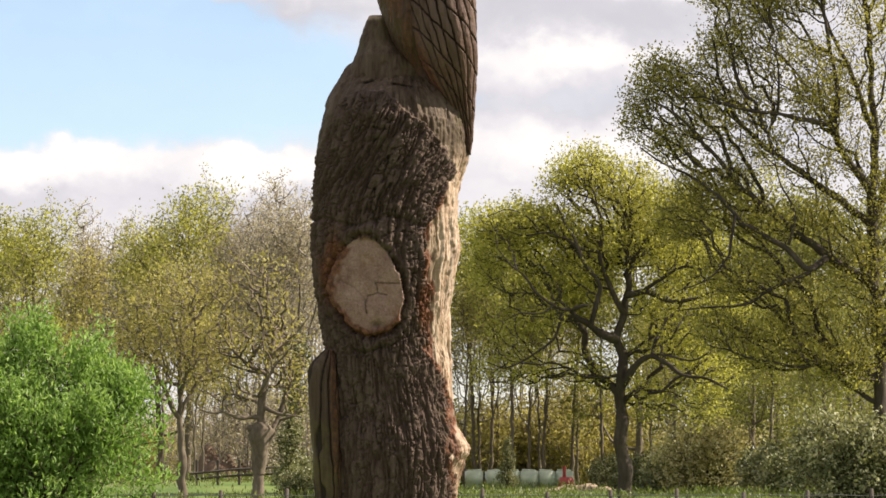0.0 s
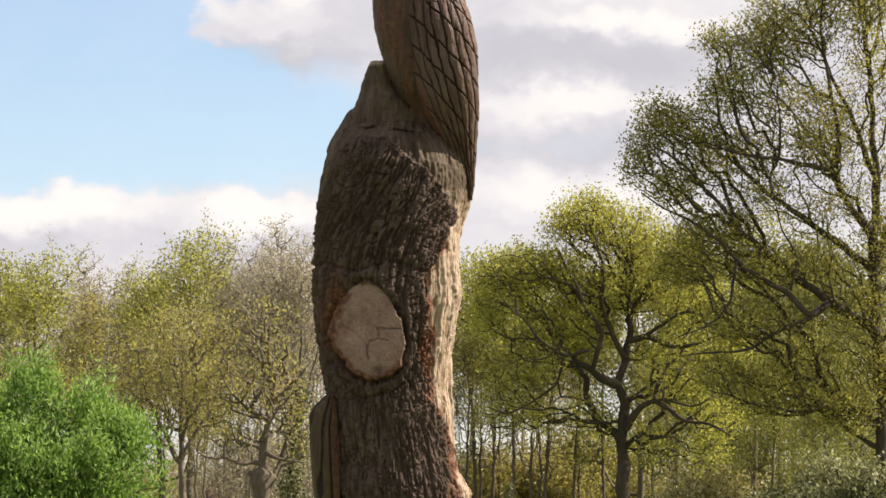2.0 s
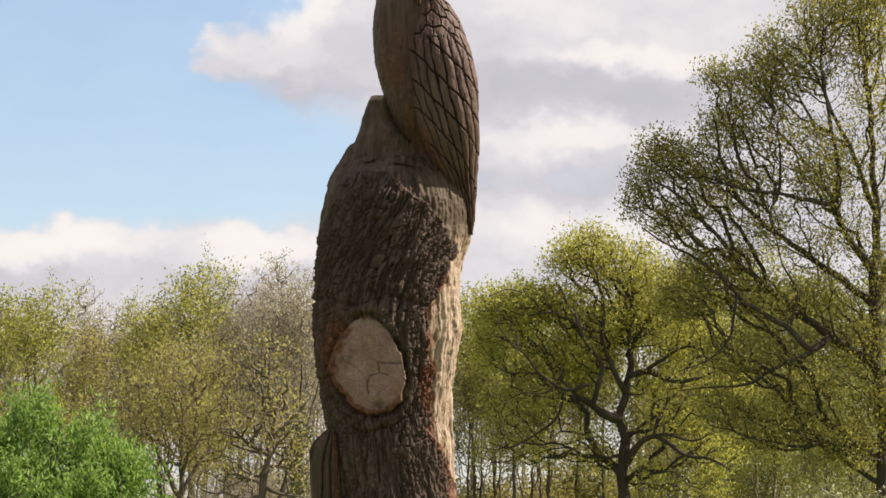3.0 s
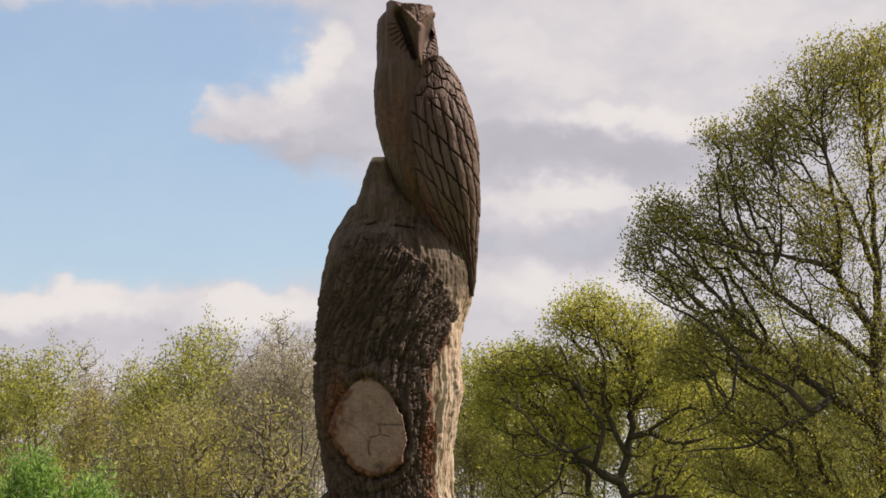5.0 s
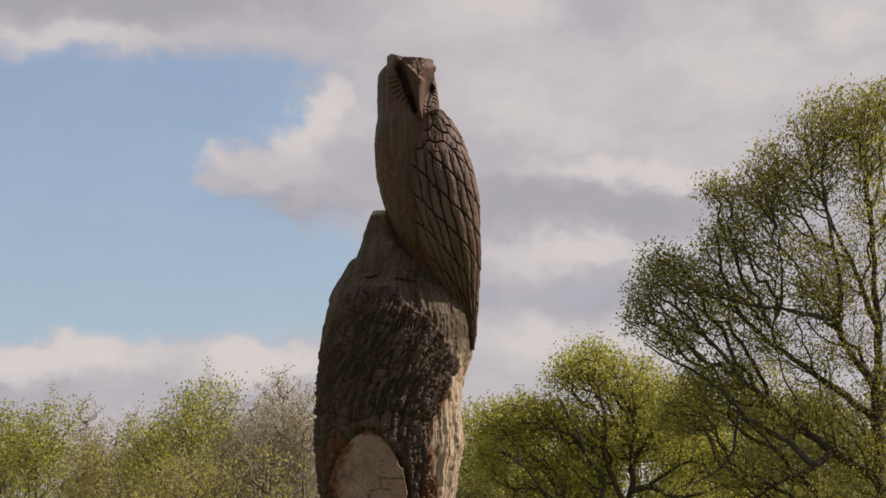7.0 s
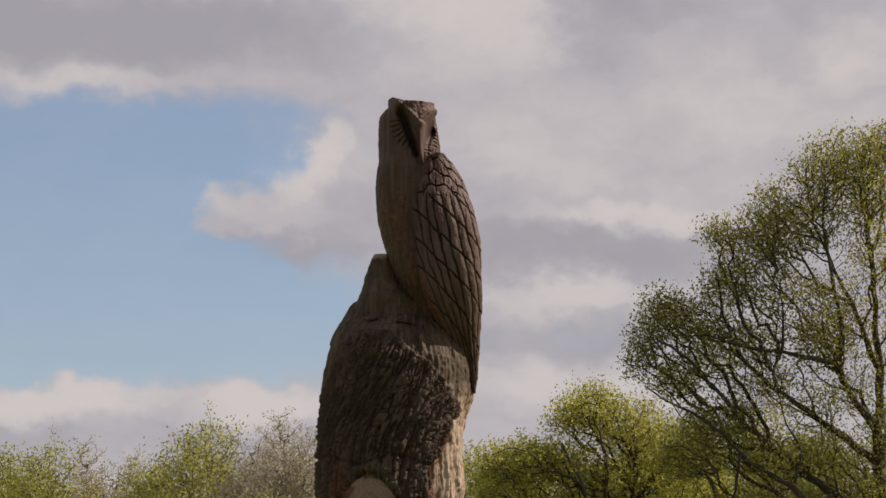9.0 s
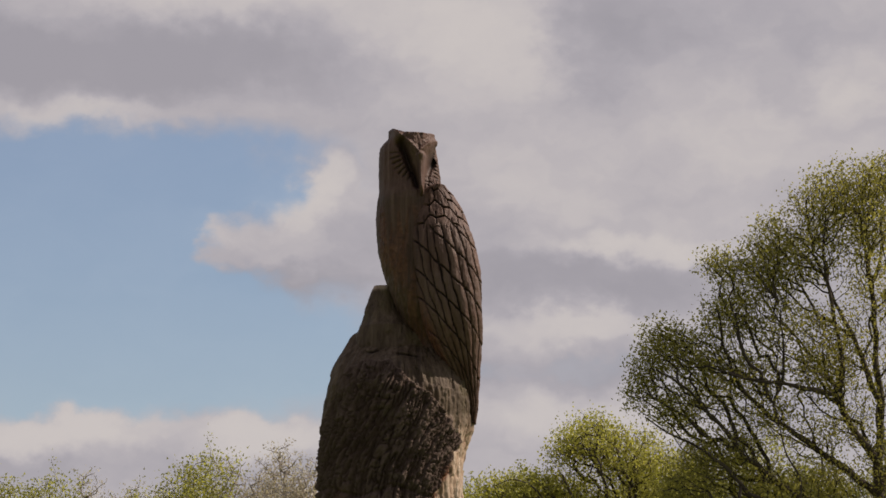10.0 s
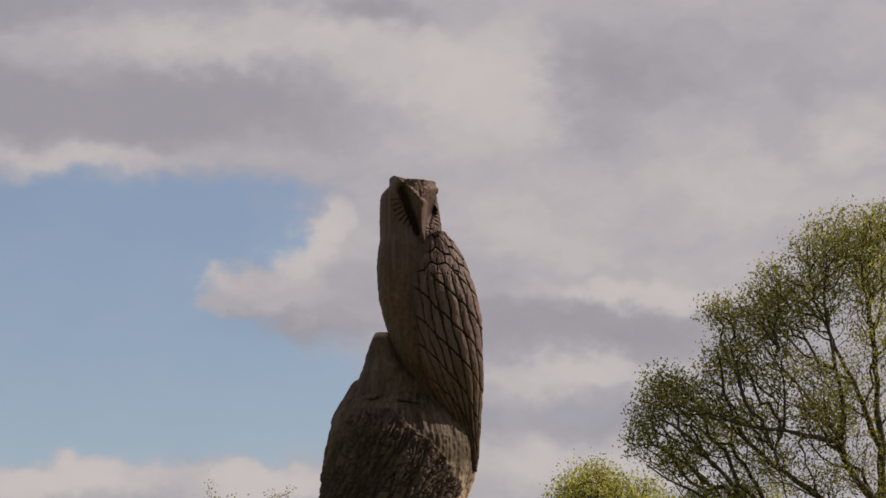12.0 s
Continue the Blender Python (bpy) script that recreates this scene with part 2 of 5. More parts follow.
LITTER = surface("dead_bracken", [(0.3, (0.084, 0.051, 0.030)), (0.55, (0.156, 0.102, 0.066)), (0.75, (0.216, 0.150, 0.102))], 1.2, rough=0.95, bump=0.7, fine=9)
WRAP = surface("pale_green_bale_wrap", [(0.3, (0.38, 0.42, 0.29)), (0.55, (0.53, 0.57, 0.41)), (0.75, (0.64, 0.665, 0.51))], 1.6, (1, 1, 3), 0.35, 0.35, 14, spec=0.5)
RED = surface("faded_red_paint", [(0.3, (0.28, 0.045, 0.035)), (0.6, (0.42, 0.08, 0.06))], 2.0, rough=0.5, bump=0.15, fine=20)
POST_WOOD = surface("grey_fence_wood", [(0.3, (0.045, 0.034, 0.025)), (0.55, (0.095, 0.074, 0.056)), (0.75, (0.16, 0.13, 0.10))], 3.0, (1, 1, 0.2), 0.9, 0.4, 25)
WIRE = surface("dull_fence_wire", [(0.3, (0.08, 0.075, 0.07)), (0.7, (0.16, 0.15, 0.14))], 5.0, rough=0.6, bump=0.1)

# ---- numeric helpers ----
RNG = np.random.default_rng(7)
LATTICE = RNG.random((256, 256))


def vnoise(x, y):
    """Smooth value noise, 0 to 1, over arrays."""
    xi, yi = np.floor(x).astype(int), np.floor(y).astype(int)
    fx, fy = x - xi, y - yi
    fx, fy = fx * fx * (3 - 2 * fx), fy * fy * (3 - 2 * fy)
    g = lambda i, j: LATTICE[(xi + i) % 256, (yi + j) % 256]
    return (g(0, 0) * (1 - fx) + g(1, 0) * fx) * (1 - fy) + (g(0, 1) * (1 - fx) + g(1, 1) * fx) * fy


def fbm(x, y, octaves=4):
    s, a = 0.0, 0.5
    for o in range(octaves):
        s = s + a * vnoise(x * 2 ** o + 17 * o, y * 2 ** o + 31 * o)
        a /= 2
    return s / (1 - 0.5 ** octaves)


def cells(x, y):
    """Cellular pattern: distance to the nearest border, and a random tone per cell."""
    xi, yi = np.floor(x).astype(int), np.floor(y).astype(int)
    d1, d2, tone = np.full(x.shape, 9.0), np.full(x.shape, 9.0), np.zeros(x.shape)
    for i in (-1, 0, 1):
        for j in (-1, 0, 1):
            cx, cy = xi + i, yi + j
            px = cx + 0.15 + 0.7 * LATTICE[cx % 256, cy % 256]
            py = cy + 0.15 + 0.7 * LATTICE[(cx + 91) % 256, (cy + 57) % 256]
            d = np.hypot(x - px, y - py)
            near = d < d1
            d2 = np.where(near, d1, np.minimum(d2, d))
            tone = np.where(near, LATTICE[(cx + 13) % 256, (cy + 201) % 256], tone)
            d1 = np.where(near, d, d1)
    return d2 - d1, tone


def smooth(a, lo, hi):
    t = np.clip((a - lo) / (hi - lo), 0, 1)
    return t * t * (3 - 2 * t)


def mesh_from(name, verts, faces, material, attrs=None, flat=False):
    """A mesh from arrays: verts (n, 3), faces (m, 3 or 4), float attributes per vertex."""
    me = bpy.data.meshes.new(name)
    verts, faces = np.asarray(verts, np.float32), np.asarray(faces, np.int32)
    k = faces.shape[1]
    me.vertices.add(len(verts))
    me.vertices.foreach_set("co", verts.ravel())
    me.loops.add(faces.size)
    me.loops.foreach_set("vertex_index", faces.ravel())
    me.polygons.add(len(faces))
    me.polygons.foreach_set("loop_start", np.arange(0, faces.size, k, dtype=np.int32))
    me.polygons.foreach_set("loop_total", np.full(len(faces), k, np.int32))
    me.polygons.foreach_set("use_smooth", np.full(len(faces), not flat))
    me.update(calc_edges=True)
    me.validate()
    for key, values in (attrs or {}).items():
        me.attributes.new(key, "FLOAT", "POINT").data.foreach_set("value", np.asarray(values, np.float32).ravel())
    if material:
        me.materials.append(material)
    return me


def part(name, me, parent, label=""):
    """Links a mesh (or a bmesh with its material) as one object under a thing."""
    ob = new(name, me)
    ob.parent = parent
    return tagged(ob, label)


def solid(name, bm, material, smooth_faces=False):
    me = bpy.data.meshes.new(name)
    bmesh.ops.recalc_face_normals(bm, faces=bm.faces)
    for f in bm.faces:
        f.smooth = smooth_faces
    bm.to_mesh(me)
    bm.free()
    me.materials.append(material)
    return me


def grid_faces(rows, cols, closed=True):
    """Quads of a grid of rows x cols vertices, wrapped round the columns."""
    i = np.arange(rows - 1)[:, None]
    j = np.arange(cols if closed else cols - 1)[None, :]
    k = (j + 1) % cols
    return np.stack([i * cols + j, i * cols + k, (i + 1) * cols + k, (i + 1) * cols + j], -1).reshape(-1, 4)


def round_angles(n_front, n_back):
    """Angles round an upright form, closer together on the side towards the path (-y)."""
    front = np.linspace(math.pi, 2 * math.pi, n_front, endpoint=False)
    back = np.linspace(0, math.pi, n_back, endpoint=False)
    return np.concatenate([front, back])


def tube(points, radii, sides=8):
    """Verts and faces of a round tapered tube along points."""
    p, r = np.asarray(points, float), np.asarray(radii, float)
    d = np.gradient(p, axis=0)
    d /= np.linalg.norm(d, axis=1)[:, None] + 1e-9
    ref = np.where(np.abs(d[:, 2:3]) > 0.9, [[1.0, 0, 0]], [[0, 0, 1.0]])
    a = np.cross(d, ref)
    a /= np.linalg.norm(a, axis=1)[:, None] + 1e-9
    for i in range(1, len(a)):
        a[i] = a[i - 1] - d[i] * (a[i - 1] @ d[i])
        a[i] /= np.linalg.norm(a[i]) + 1e-9
    b = np.cross(d, a)
    th = np.linspace(0, 2 * math.pi, sides, endpoint=False)
    ring = p[:, None] + r[:, None, None] * (np.cos(th)[None, :, None] * a[:, None] + np.sin(th)[None, :, None] * b[:, None])
    return ring.reshape(-1, 3), grid_faces(len(p), sides)


def joined(pieces):
    """One set of arrays out of several (verts, faces)."""
    vs, fs, base = [], [], 0
    for v, f in pieces:
        vs.append(v), fs.append(np.asarray(f) + base)
        base += len(v)
    return np.concatenate(vs), np.concatenate(fs)


# ---- ground ----
def make_ground():
    ys = np.concatenate([np.linspace(-60, 0, 6), np.linspace(8, 90, 22), np.linspace(94, 260, 60), [320, 420, 600, 1000, 1800, 3500]])
    xs = np.concatenate([[-3000, -1200, -500, -200], np.linspace(-80, 80, 90), [200, 500, 1200, 3000]])
    gx, gy = np.meshgrid(xs, ys)
    rough = (fbm(gx / 9 + 40, gy / 9 + 40) - 0.5) * 0.24 * smooth(gy, 20, 60)
    # a low bank under the trees beside the field
    bank = 0.55 * smooth(gy, 118, 126) * smooth(-gx, 4, 6.5) * smooth(gx, -40, -20)
    gz = rough + bank
    v = np.stack([gx, gy, gz], -1).reshape(-1, 3)
    ob = new("ground", mesh_from("ground", v, grid_faces(len(ys), len(xs), False), GRASS))
    tagged(ob, "rough green meadow with bare brown patches", "ground", kind="structure")


make_ground()

# ---- the carved oak trunk ----
DIST = 13.4
TRUNK_EDGE = [(0.122, -0.528, 0.116), (0.876, -0.513, 0.079), (1.427, -0.494, 0.056), (1.483, -0.494, 0.066), (1.564, -0.497, 0.084), (1.62, -0.497, 0.11), (1.681, -0.5, 0.107), (1.75, -0.502, 0.061), (1.854, -0.508, 0.038), (2.043, -0.516, 0.038), (2.112, -0.526, 0.023), (2.197, -0.544, 0.026), (2.299, -0.56, 0.031), (2.437, -0.576, 0.051), (2.543, -0.586, 0.074), (2.645, -0.587, 0.067), (2.74, -0.582, 0.062), (2.859, -0.577, 0.08), (2.946, -0.57, 0.103), (3.044, -0.557, 0.108), (3.161, -0.534, 0.087), (3.251, -0.509, 0.051), (3.329, -0.471, 0.003), (3.386, -0.442, -0.041), (3.417, -0.396, -0.082), (3.435, -0.319, -0.139), (3.44, -0.255, -0.203)]
BARK_RIGHT = [(0.122, 0.05), (1.530, 0.040), (1.610, 0.040), (1.760, 0.030), (1.860, 0.020), (1.990, -0.010), (2.040, -0.050), (2.110, -0.070), (2.240, -0.050), (2.360, -0.060), (2.490, -0.070), (2.610, -0.070), (2.680, -0.040), (2.730, -0.020), (2.780, 0.000), (2.860, 0.040), (2.920, 0.040), (2.990, 0.020), (3.060, -0.030), (3.090, -0.060), (3.432, -0.06)]
BARK_TOP = [(-0.560, 2.990), (-0.520, 3.090), (-0.490, 3.160), (-0.450, 3.230), (-0.390, 3.260), (-0.260, 3.250), (-0.210, 3.200), (-0.160, 3.150), (-0.090, 3.100), (-0.030, 3.050), (0.040, 2.990)]
KNOT = (-0.340, 2.370)
# the knot's reach from its heart at each bearing, in degrees
KNOT_REACH = [(0, 0.160), (47, 0.153), (70, 0.190), (90, 0.233), (117, 0.195), (150, 0.178), (180, 0.170), (210, 0.165), (231, 0.160), (255, 0.200), (275, 0.228), (301, 0.217), (330, 0.185), (360, 0.160)]


def knot_shape(x, z):
    """How far a place lies from the sawn knot: below 1 on its face."""
    dx, dz = x - KNOT[0], z - KNOT[1]
    ang = np.degrees(np.arctan2(dz, dx)) % 360
    reach = np.interp(ang, *np.array(KNOT_REACH).T)
    return np.hypot(dx, dz) / reach * (1 + 0.24 * (fbm(x * 14 + 3, z * 14) - 0.5) + 0.10 * (fbm(x * 55, z * 55) - 0.5))


def make_trunk():
    edge = np.array(TRUNK_EDGE)
    zs = np.concatenate([np.linspace(-0.1, 1.2, 40, endpoint=False), np.linspace(1.2, edge[-1, 0], 620)])
    left, right = np.interp(zs, edge[:, 0], edge[:, 1]), np.interp(zs, edge[:, 0], edge[:, 2])
    th = round_angles(290, 20)
    z = np.repeat(zs[:, None], len(th), 1)
    even = lambda a, k: np.convolve(np.pad(a, k, mode="edge"), np.ones(2 * k + 1) / (2 * k + 1), "valid")
    left, right = even(left, 4), even(right, 4)
    c, w = even((left + right) / 2, 60)[:, None], even((right - left) / 2, 25)[:, None]
    flare = 1 + 0.25 * smooth(-z, -0.5, 0.1)
    nx, ny = np.cos(th)[None, :], np.sin(th)[None, :]
    depth = np.minimum(w, 0.315) * 0.95
    depth = depth * (1 - 0.55 * smooth(z, zs[-1] - 0.24, zs[-1]))
    side = np.where(nx > 0, right[:, None] - c, c - left[:, None])
    side = w + (side - w) * smooth(np.abs(nx), 0.25, 0.85)
    x = c + side * nx * flare
    # the top leans back, as the carver cut a slope for the bird to stand on
    back = 0.04 * smooth(z, zs[-1] - 0.3, zs[-1])
    y = DIST + depth * ny * flare + back
    front = smooth(-ny, -0.25, 0.1) * np.ones_like(z)
    wob = (fbm(x * 22, z * 22) - 0.5) * 0.045
    limit = np.interp(zs, *np.array(BARK_RIGHT).T)[:, None] + wob * 1.3
    top = np.interp(x, *np.array(BARK_TOP).T) + wob
    on_bark = smooth(limit - x, -0.006, 0.006) * smooth(top - z, -0.006, 0.006)
    on_bark = np.where(front > 0.5, on_bark, smooth(0.12 - nx, 0, 0.1) * smooth(top - z, -0.01, 0.01))
    k = knot_shape(x, z)
    on_knot = smooth(1.0 - k, -0.02, 0.03) * front
    # bark: uneven plates between wandering fissures that fork and close again, leaning over towards the top
    s = np.arctan2(ny, nx) * 0.31 + np.zeros_like(z)
    lean = s - 0.26 * smooth(z, 2.5, 3.0) * (z - 2.5) + 0.022 * (fbm(s * 9, z * 5) - 0.5)
    line1 = np.abs(fbm(lean * 24 + 3, z * 3.4, 4) - 0.5)
    line2 = np.abs(fbm(lean * 46 + 40, z * 8 + 7, 4) - 0.5)
    line3 = np.abs(fbm(lean * 20 + 80, z * 24 + 5, 4) - 0.5)
    gap = np.minimum(np.minimum(line1, 0.004 + line2 * 1.05), 0.02 + line3 * 1.6)
    fissure = np.exp(-(gap / 0.02) ** 2)
    ridge = smooth(gap, 0.0, 0.10)
    tone1, tone2 = fbm(lean * 60 + 9, z * 20, 3), fbm(lean * 150, z * 80, 3)
    relief = -0.008 + 0.018 * ridge - 0.004 * fissure + 0.016 * (fbm(lean * 14 + 5, z * 7) - 0.5) + 0.020 * (tone1 - 0.5) + 0.016 * (tone2 - 0.5)
    relief = relief * (1 - 0.3 * smooth(-z, -2.35, -1.9))
    seam = np.exp(-((z - 2.658 - 0.02 * np.sin(x * 20)) / 0.010) ** 2) * front
    relief = relief - 0.014 * seam
    eye = np.hypot((x - KNOT[0] + 0.165) / 0.03, (z - KNOT[1] + 0.085) / 0.05)
    relief = relief + (0.010 * smooth(1.0 - eye, 0, 0.5) - 0.016 * np.exp(-((eye - 1.1) / 0.16) ** 2)) * front
    # the callus that has grown round the sawn branch: smoother, with a dark groove outside it
    callus = np.exp(-((k - 1.17) / 0.09) ** 2) * front
    groove = np.exp(-((k - 1.34 + 0.08 * fbm(x * 12, z * 12)) / 0.03) ** 2) * front * smooth(KNOT[1] + 0.1 - z, -0.05, 0.1)
    relief = relief * (1 - 0.45 * callus) + 0.012 * callus - 0.014 * groove
    # bare wood: long fibres, a few splits, cut back below the bark
    fibre = fbm(s * 80, z * 3.5) - 0.5
    split = np.exp(-(np.abs(fbm(s * 26 + 9, z * 1.6, 3) - 0.5) / 0.018) ** 2)
    flake = cells(s * 40 + 2.5 * fbm(s * 20, z * 6), z * 6 + 2 * fbm(s * 30 + 4, z * 5))
    wood = -0.022 * (1 - smooth(np.abs(nx), 0.6, 0.97)) + 0.004 + 0.014 * fibre + 0.026 * (fbm(s * 9 + 2, z * 7) - 0.5) - 0.012 * split + 0.012 * (flake[1] - 0.5) * smooth(3.05 - z, 0, 0.1) + 0.010 * (fbm(s * 60, z * 40) - 0.5)
    chips = (cells(s * 18 + fbm(s * 8, z * 8) * 2, z * 7)[1] - 0.5) * 0.014 * smooth(z, 3.07, 3.225)
    gash = np.exp(-((z - 3.318 - 0.22 * (x + 0.3) - 0.01 * np.sin(x * 40)) / 0.007) ** 2) * smooth(x, -0.40, -0.375) * smooth(-x, 0.19, 0.23) * front
    gash = np.maximum(gash, 0.8 * np.exp(-((z - 3.275 + 0.12 * (x + 0.15)) / 0.005) ** 2) * smooth(x, -0.24, -0.22) * smooth(-x, 0.11, 0.13) * front)
    notch = np.exp(-(np.abs(fbm(x * 16 + 5, z * 1.2, 2) - 0.5) / 0.03) ** 2) * smooth(x, -0.26, -0.2) * smooth(z, 3.08, 3.16) * front
    chips = chips - 0.014 * notch
    chips = chips - 0.03 * gash
    wood = wood + chips
    burl = np.exp(-(((z - 1.656) / 0.07) ** 2)) * smooth(x, 0.003, 0.079)
    wood = wood + 0.03 * burl * (fbm(x * 30 + 5, z * 30) - 0.35)
    disp = on_bark * relief + (1 - on_bark) * wood
    rim_gap = np.exp(-((k - 1.04) / 0.045) ** 2) * front
    disp = disp - 0.02 * rim_gap
    x, y = x + nx * disp * (1 - on_knot), y + ny * disp * (1 - on_knot)
    # the sawn face is nearly flat, tipped a little, with drying cracks
    kx, kz = KNOT
    plane = DIST - 0.276 - 0.236 * (x - kx) + 0.3 * (x - kx) ** 2 + 0.10 * (z - kz) ** 2 + 0.018 * (fbm(x * 9, z * 9) - 0.5) + 0.009 * (fbm(x * 60, z * 25) - 0.5)

    def cracked(points, wide):
        """A wandering drying crack through the given places."""
        best = np.full_like(x, 9.0)
        jx, jz = x + 0.012 * (fbm(x * 45, z * 45) - 0.5), z + 0.012 * (fbm(x * 45 + 9, z * 45) - 0.5)
        for (ax, az), (bx, bz) in zip(points, points[1:]):
            h = np.clip(((jx - kx - ax) * (bx - ax) + (jz - kz - az) * (bz - az)) / ((bx - ax) ** 2 + (bz - az) ** 2), 0, 1)
            best = np.minimum(best, np.hypot(jx - kx - ax - h * (bx - ax), jz - kz - az - h * (bz - az)))
        return np.exp(-(best / wide) ** 2)

    crack = cracked([(0.145, 0.01), (0.04, 0.012), (0.055, -0.035), (0.09, -0.045)], 0.0028)
    crack = np.maximum(crack, cracked([(0.055, -0.035), (0.01, -0.045), (-0.005, -0.075), (0.0, -0.12)], 0.0028))
    crack = np.maximum(crack, 0.45 * cracked([(-0.12, 0.03), (-0.05, -0.01), (-0.005, -0.06)], 0.0025))
    crack = np.maximum(crack, 0.3 * cracked([(-0.03, 0.13), (-0.02, 0.05), (0.04, 0.012)], 0.0022))
    crack = np.maximum(crack, 0.3 * cracked([(0.04, 0.14), (0.05, 0.06), (0.05, 0.01)], 0.0022))
    crack = np.maximum(crack, 0.35 * cracked([(-0.1, -0.06), (-0.04, -0.07), (-0.005, -0.07)], 0.0022))
    crack = np.maximum(crack, np.exp(-(np.hypot(x - kx + 0.002, z - kz + 0.068) / 0.009) ** 2))
    fine_line = np.exp(-(np.abs(fbm(x * 9 + 2, z * 14 + 1, 2) - 0.5) / 0.008) ** 2)
    crack = np.maximum(crack, 0.4 * fine_line * smooth(vnoise(x * 25, z * 25), 0.35, 0.65)) * smooth(0.97 - k, 0, 0.1)
    hole = np.exp(-(((x - kx - 0.05) / 0.028) ** 2 + ((z - kz + 0.175) / 0.018) ** 2))
    plane = plane + 0.008 * crack + 0.02 * hole
    y = y * (1 - on_knot) + plane * on_knot
    rot = np.exp(-(((x - kx + 0.16) / 0.05) ** 2 + ((z - kz - 0.09) / 0.13) ** 2)) * front + 0.9 * np.exp(-((k - 0.97) / 0.07) ** 2) * smooth(kx - x, -0.06, 0.1) * front
    rot = rot + 0.9 * np.exp(-(((x - -0.087) / 0.022) ** 2 + ((z - 2.286) / 0.1) ** 2)) * front
    rot = rot + 0.8 * np.exp(-((k - 0.95) / 0.07) ** 2) * smooth(kz - z, 0.05, 0.2) * front
    rot = rot + np.exp(-(((x - 0.049) / 0.03) ** 2 + ((z - 1.636) / 0.05) ** 2)) * front
    rot = rot + 0.75 * np.exp(-((x - limit - 0.004) / 0.012) ** 2) * smooth(-z, -2.838, -2.71) * front
    rot = np.clip(rot * smooth(fbm(x * 26, z * 18), 0.25, 0.55) * 1.6, 0, 0.95)
    bare = np.clip(1 - on_bark + on_knot, 0, 1)
    plate = np.clip(0.02 + 0.35 * tone1 + 0.35 * tone2 + 0.4 * ridge - 0.12 * fissure + 0.05, 0, 1)
    # bare wood browned by age; near the top the bird's shade is painted in
    aged_shaded = np.clip(0.92 * smooth(z + 0.03 * (fbm(x * 30, z * 30) - 0.5), 2.88, 3.05) + 0.35 * smooth(fbm(s * 30, z * 2.5), 0.45, 0.75), 0, 1) * (1 - on_knot)
    plate = plate * on_bark + aged_shaded * (1 - on_bark)
    v = np.stack([x, y, z], -1).reshape(-1, 3)
    faces = grid_faces(len(zs), len(th))
    # close the top with a small fan
    n = len(th)
    last = (len(zs) - 1) * n
    tip = len(v)
    v = np.concatenate([v, v[last:].mean(0, keepdims=True)])
    j = np.arange(n)
    fan = np.stack([last + j, last + (j + 1) % n, np.full(n, tip), np.full(n, tip)], -1)
    pad = lambda a: np.append(a.ravel(), 1.0)
    # gash, notches, knot cracks and hole get a darker colour
    overlay = np.clip(0.8 * gash + 0.35 * notch * (1 - on_bark) + 0.6 * crack * on_knot + 0.6 * hole * on_knot, 0, 1)
    me = mesh_from("trunk", v, faces, CARVED, {"bare": pad(bare), "rot": pad(rot), "plate": pad(plate), "sawn": pad(on_knot), "recess_dark": np.append(overlay.ravel(), 0)})
    bm = bmesh.new()
    bm.from_mesh(me)
    bm.verts.ensure_lookup_table()
    for a, b, c2, _ in fan:
        bm.faces.new((bm.verts[a], bm.verts[b], bm.verts[c2])).smooth = True
    bm.to_mesh(me)
    bm.free()
    thing = new("carved_tree_trunk")
    tagged(thing, "tall carved oak trunk with rough bark and a sawn knot", "tree trunk")
    part("trunk", me, thing)
    return thing


def loft(edge, yc, depth, n_front, n_back, rows, power=1.0):
    """A rounded upright form between left and right edges (z, left, right); returns x, y, z grids and the outward directions."""
    e = np.array(edge)
    e = e[np.argsort(e[:, 0])]
    zs = np.linspace(e[0, 0], e[-1, 0], rows)
    l, r = np.interp(zs, e[:, 0], e[:, 1]), np.interp(zs, e[:, 0], e[:, 2])
    ker = np.ones(7) / 7
    l, r = (np.convolve(np.pad(a, 3, mode="edge"), ker, "valid") for a in (l, r))
    th = round_angles(n_front, n_back)
    nx, ny = np.cos(th)[None, :], np.sin(th)[None, :]
    c, w = ((l + r) / 2)[:, None], ((r - l) / 2)[:, None]
    d = depth(zs)[:, None] if callable(depth) else np.minimum(w * 0.95, depth)
    yy = yc(zs)[:, None] if callable(yc) else yc
    sx = np.sign(nx) * np.abs(nx) ** power
    sy = np.sign(ny) * np.abs(ny) ** power
    return c + w * sx, yy + d * sy, np.repeat(zs[:, None], len(th), 1), nx + 0 * c, ny + 0 * c


def capped(x, y, z):
    """Verts and faces of a closed loft."""
    rows, n = x.shape
    v = np.stack([x, y, z], -1).reshape(-1, 3)
    f = grid_faces(rows, n)
    lo, hi = v[:n].mean(0), v[-n:].mean(0)
    v = np.concatenate([v, [lo, hi]])
    j = np.arange(0, n - n % 2, 2)
    k = len(v) - 2
    low = np.stack([np.full(len(j), k), (j + 2) % n, j + 1, j], -1)
    b = (rows - 1) * n
    high = np.stack([np.full(len(j), k + 1), b + j, b + j + 1, b + (j + 2) % n], -1)
    return v, np.concatenate([f, low, high])


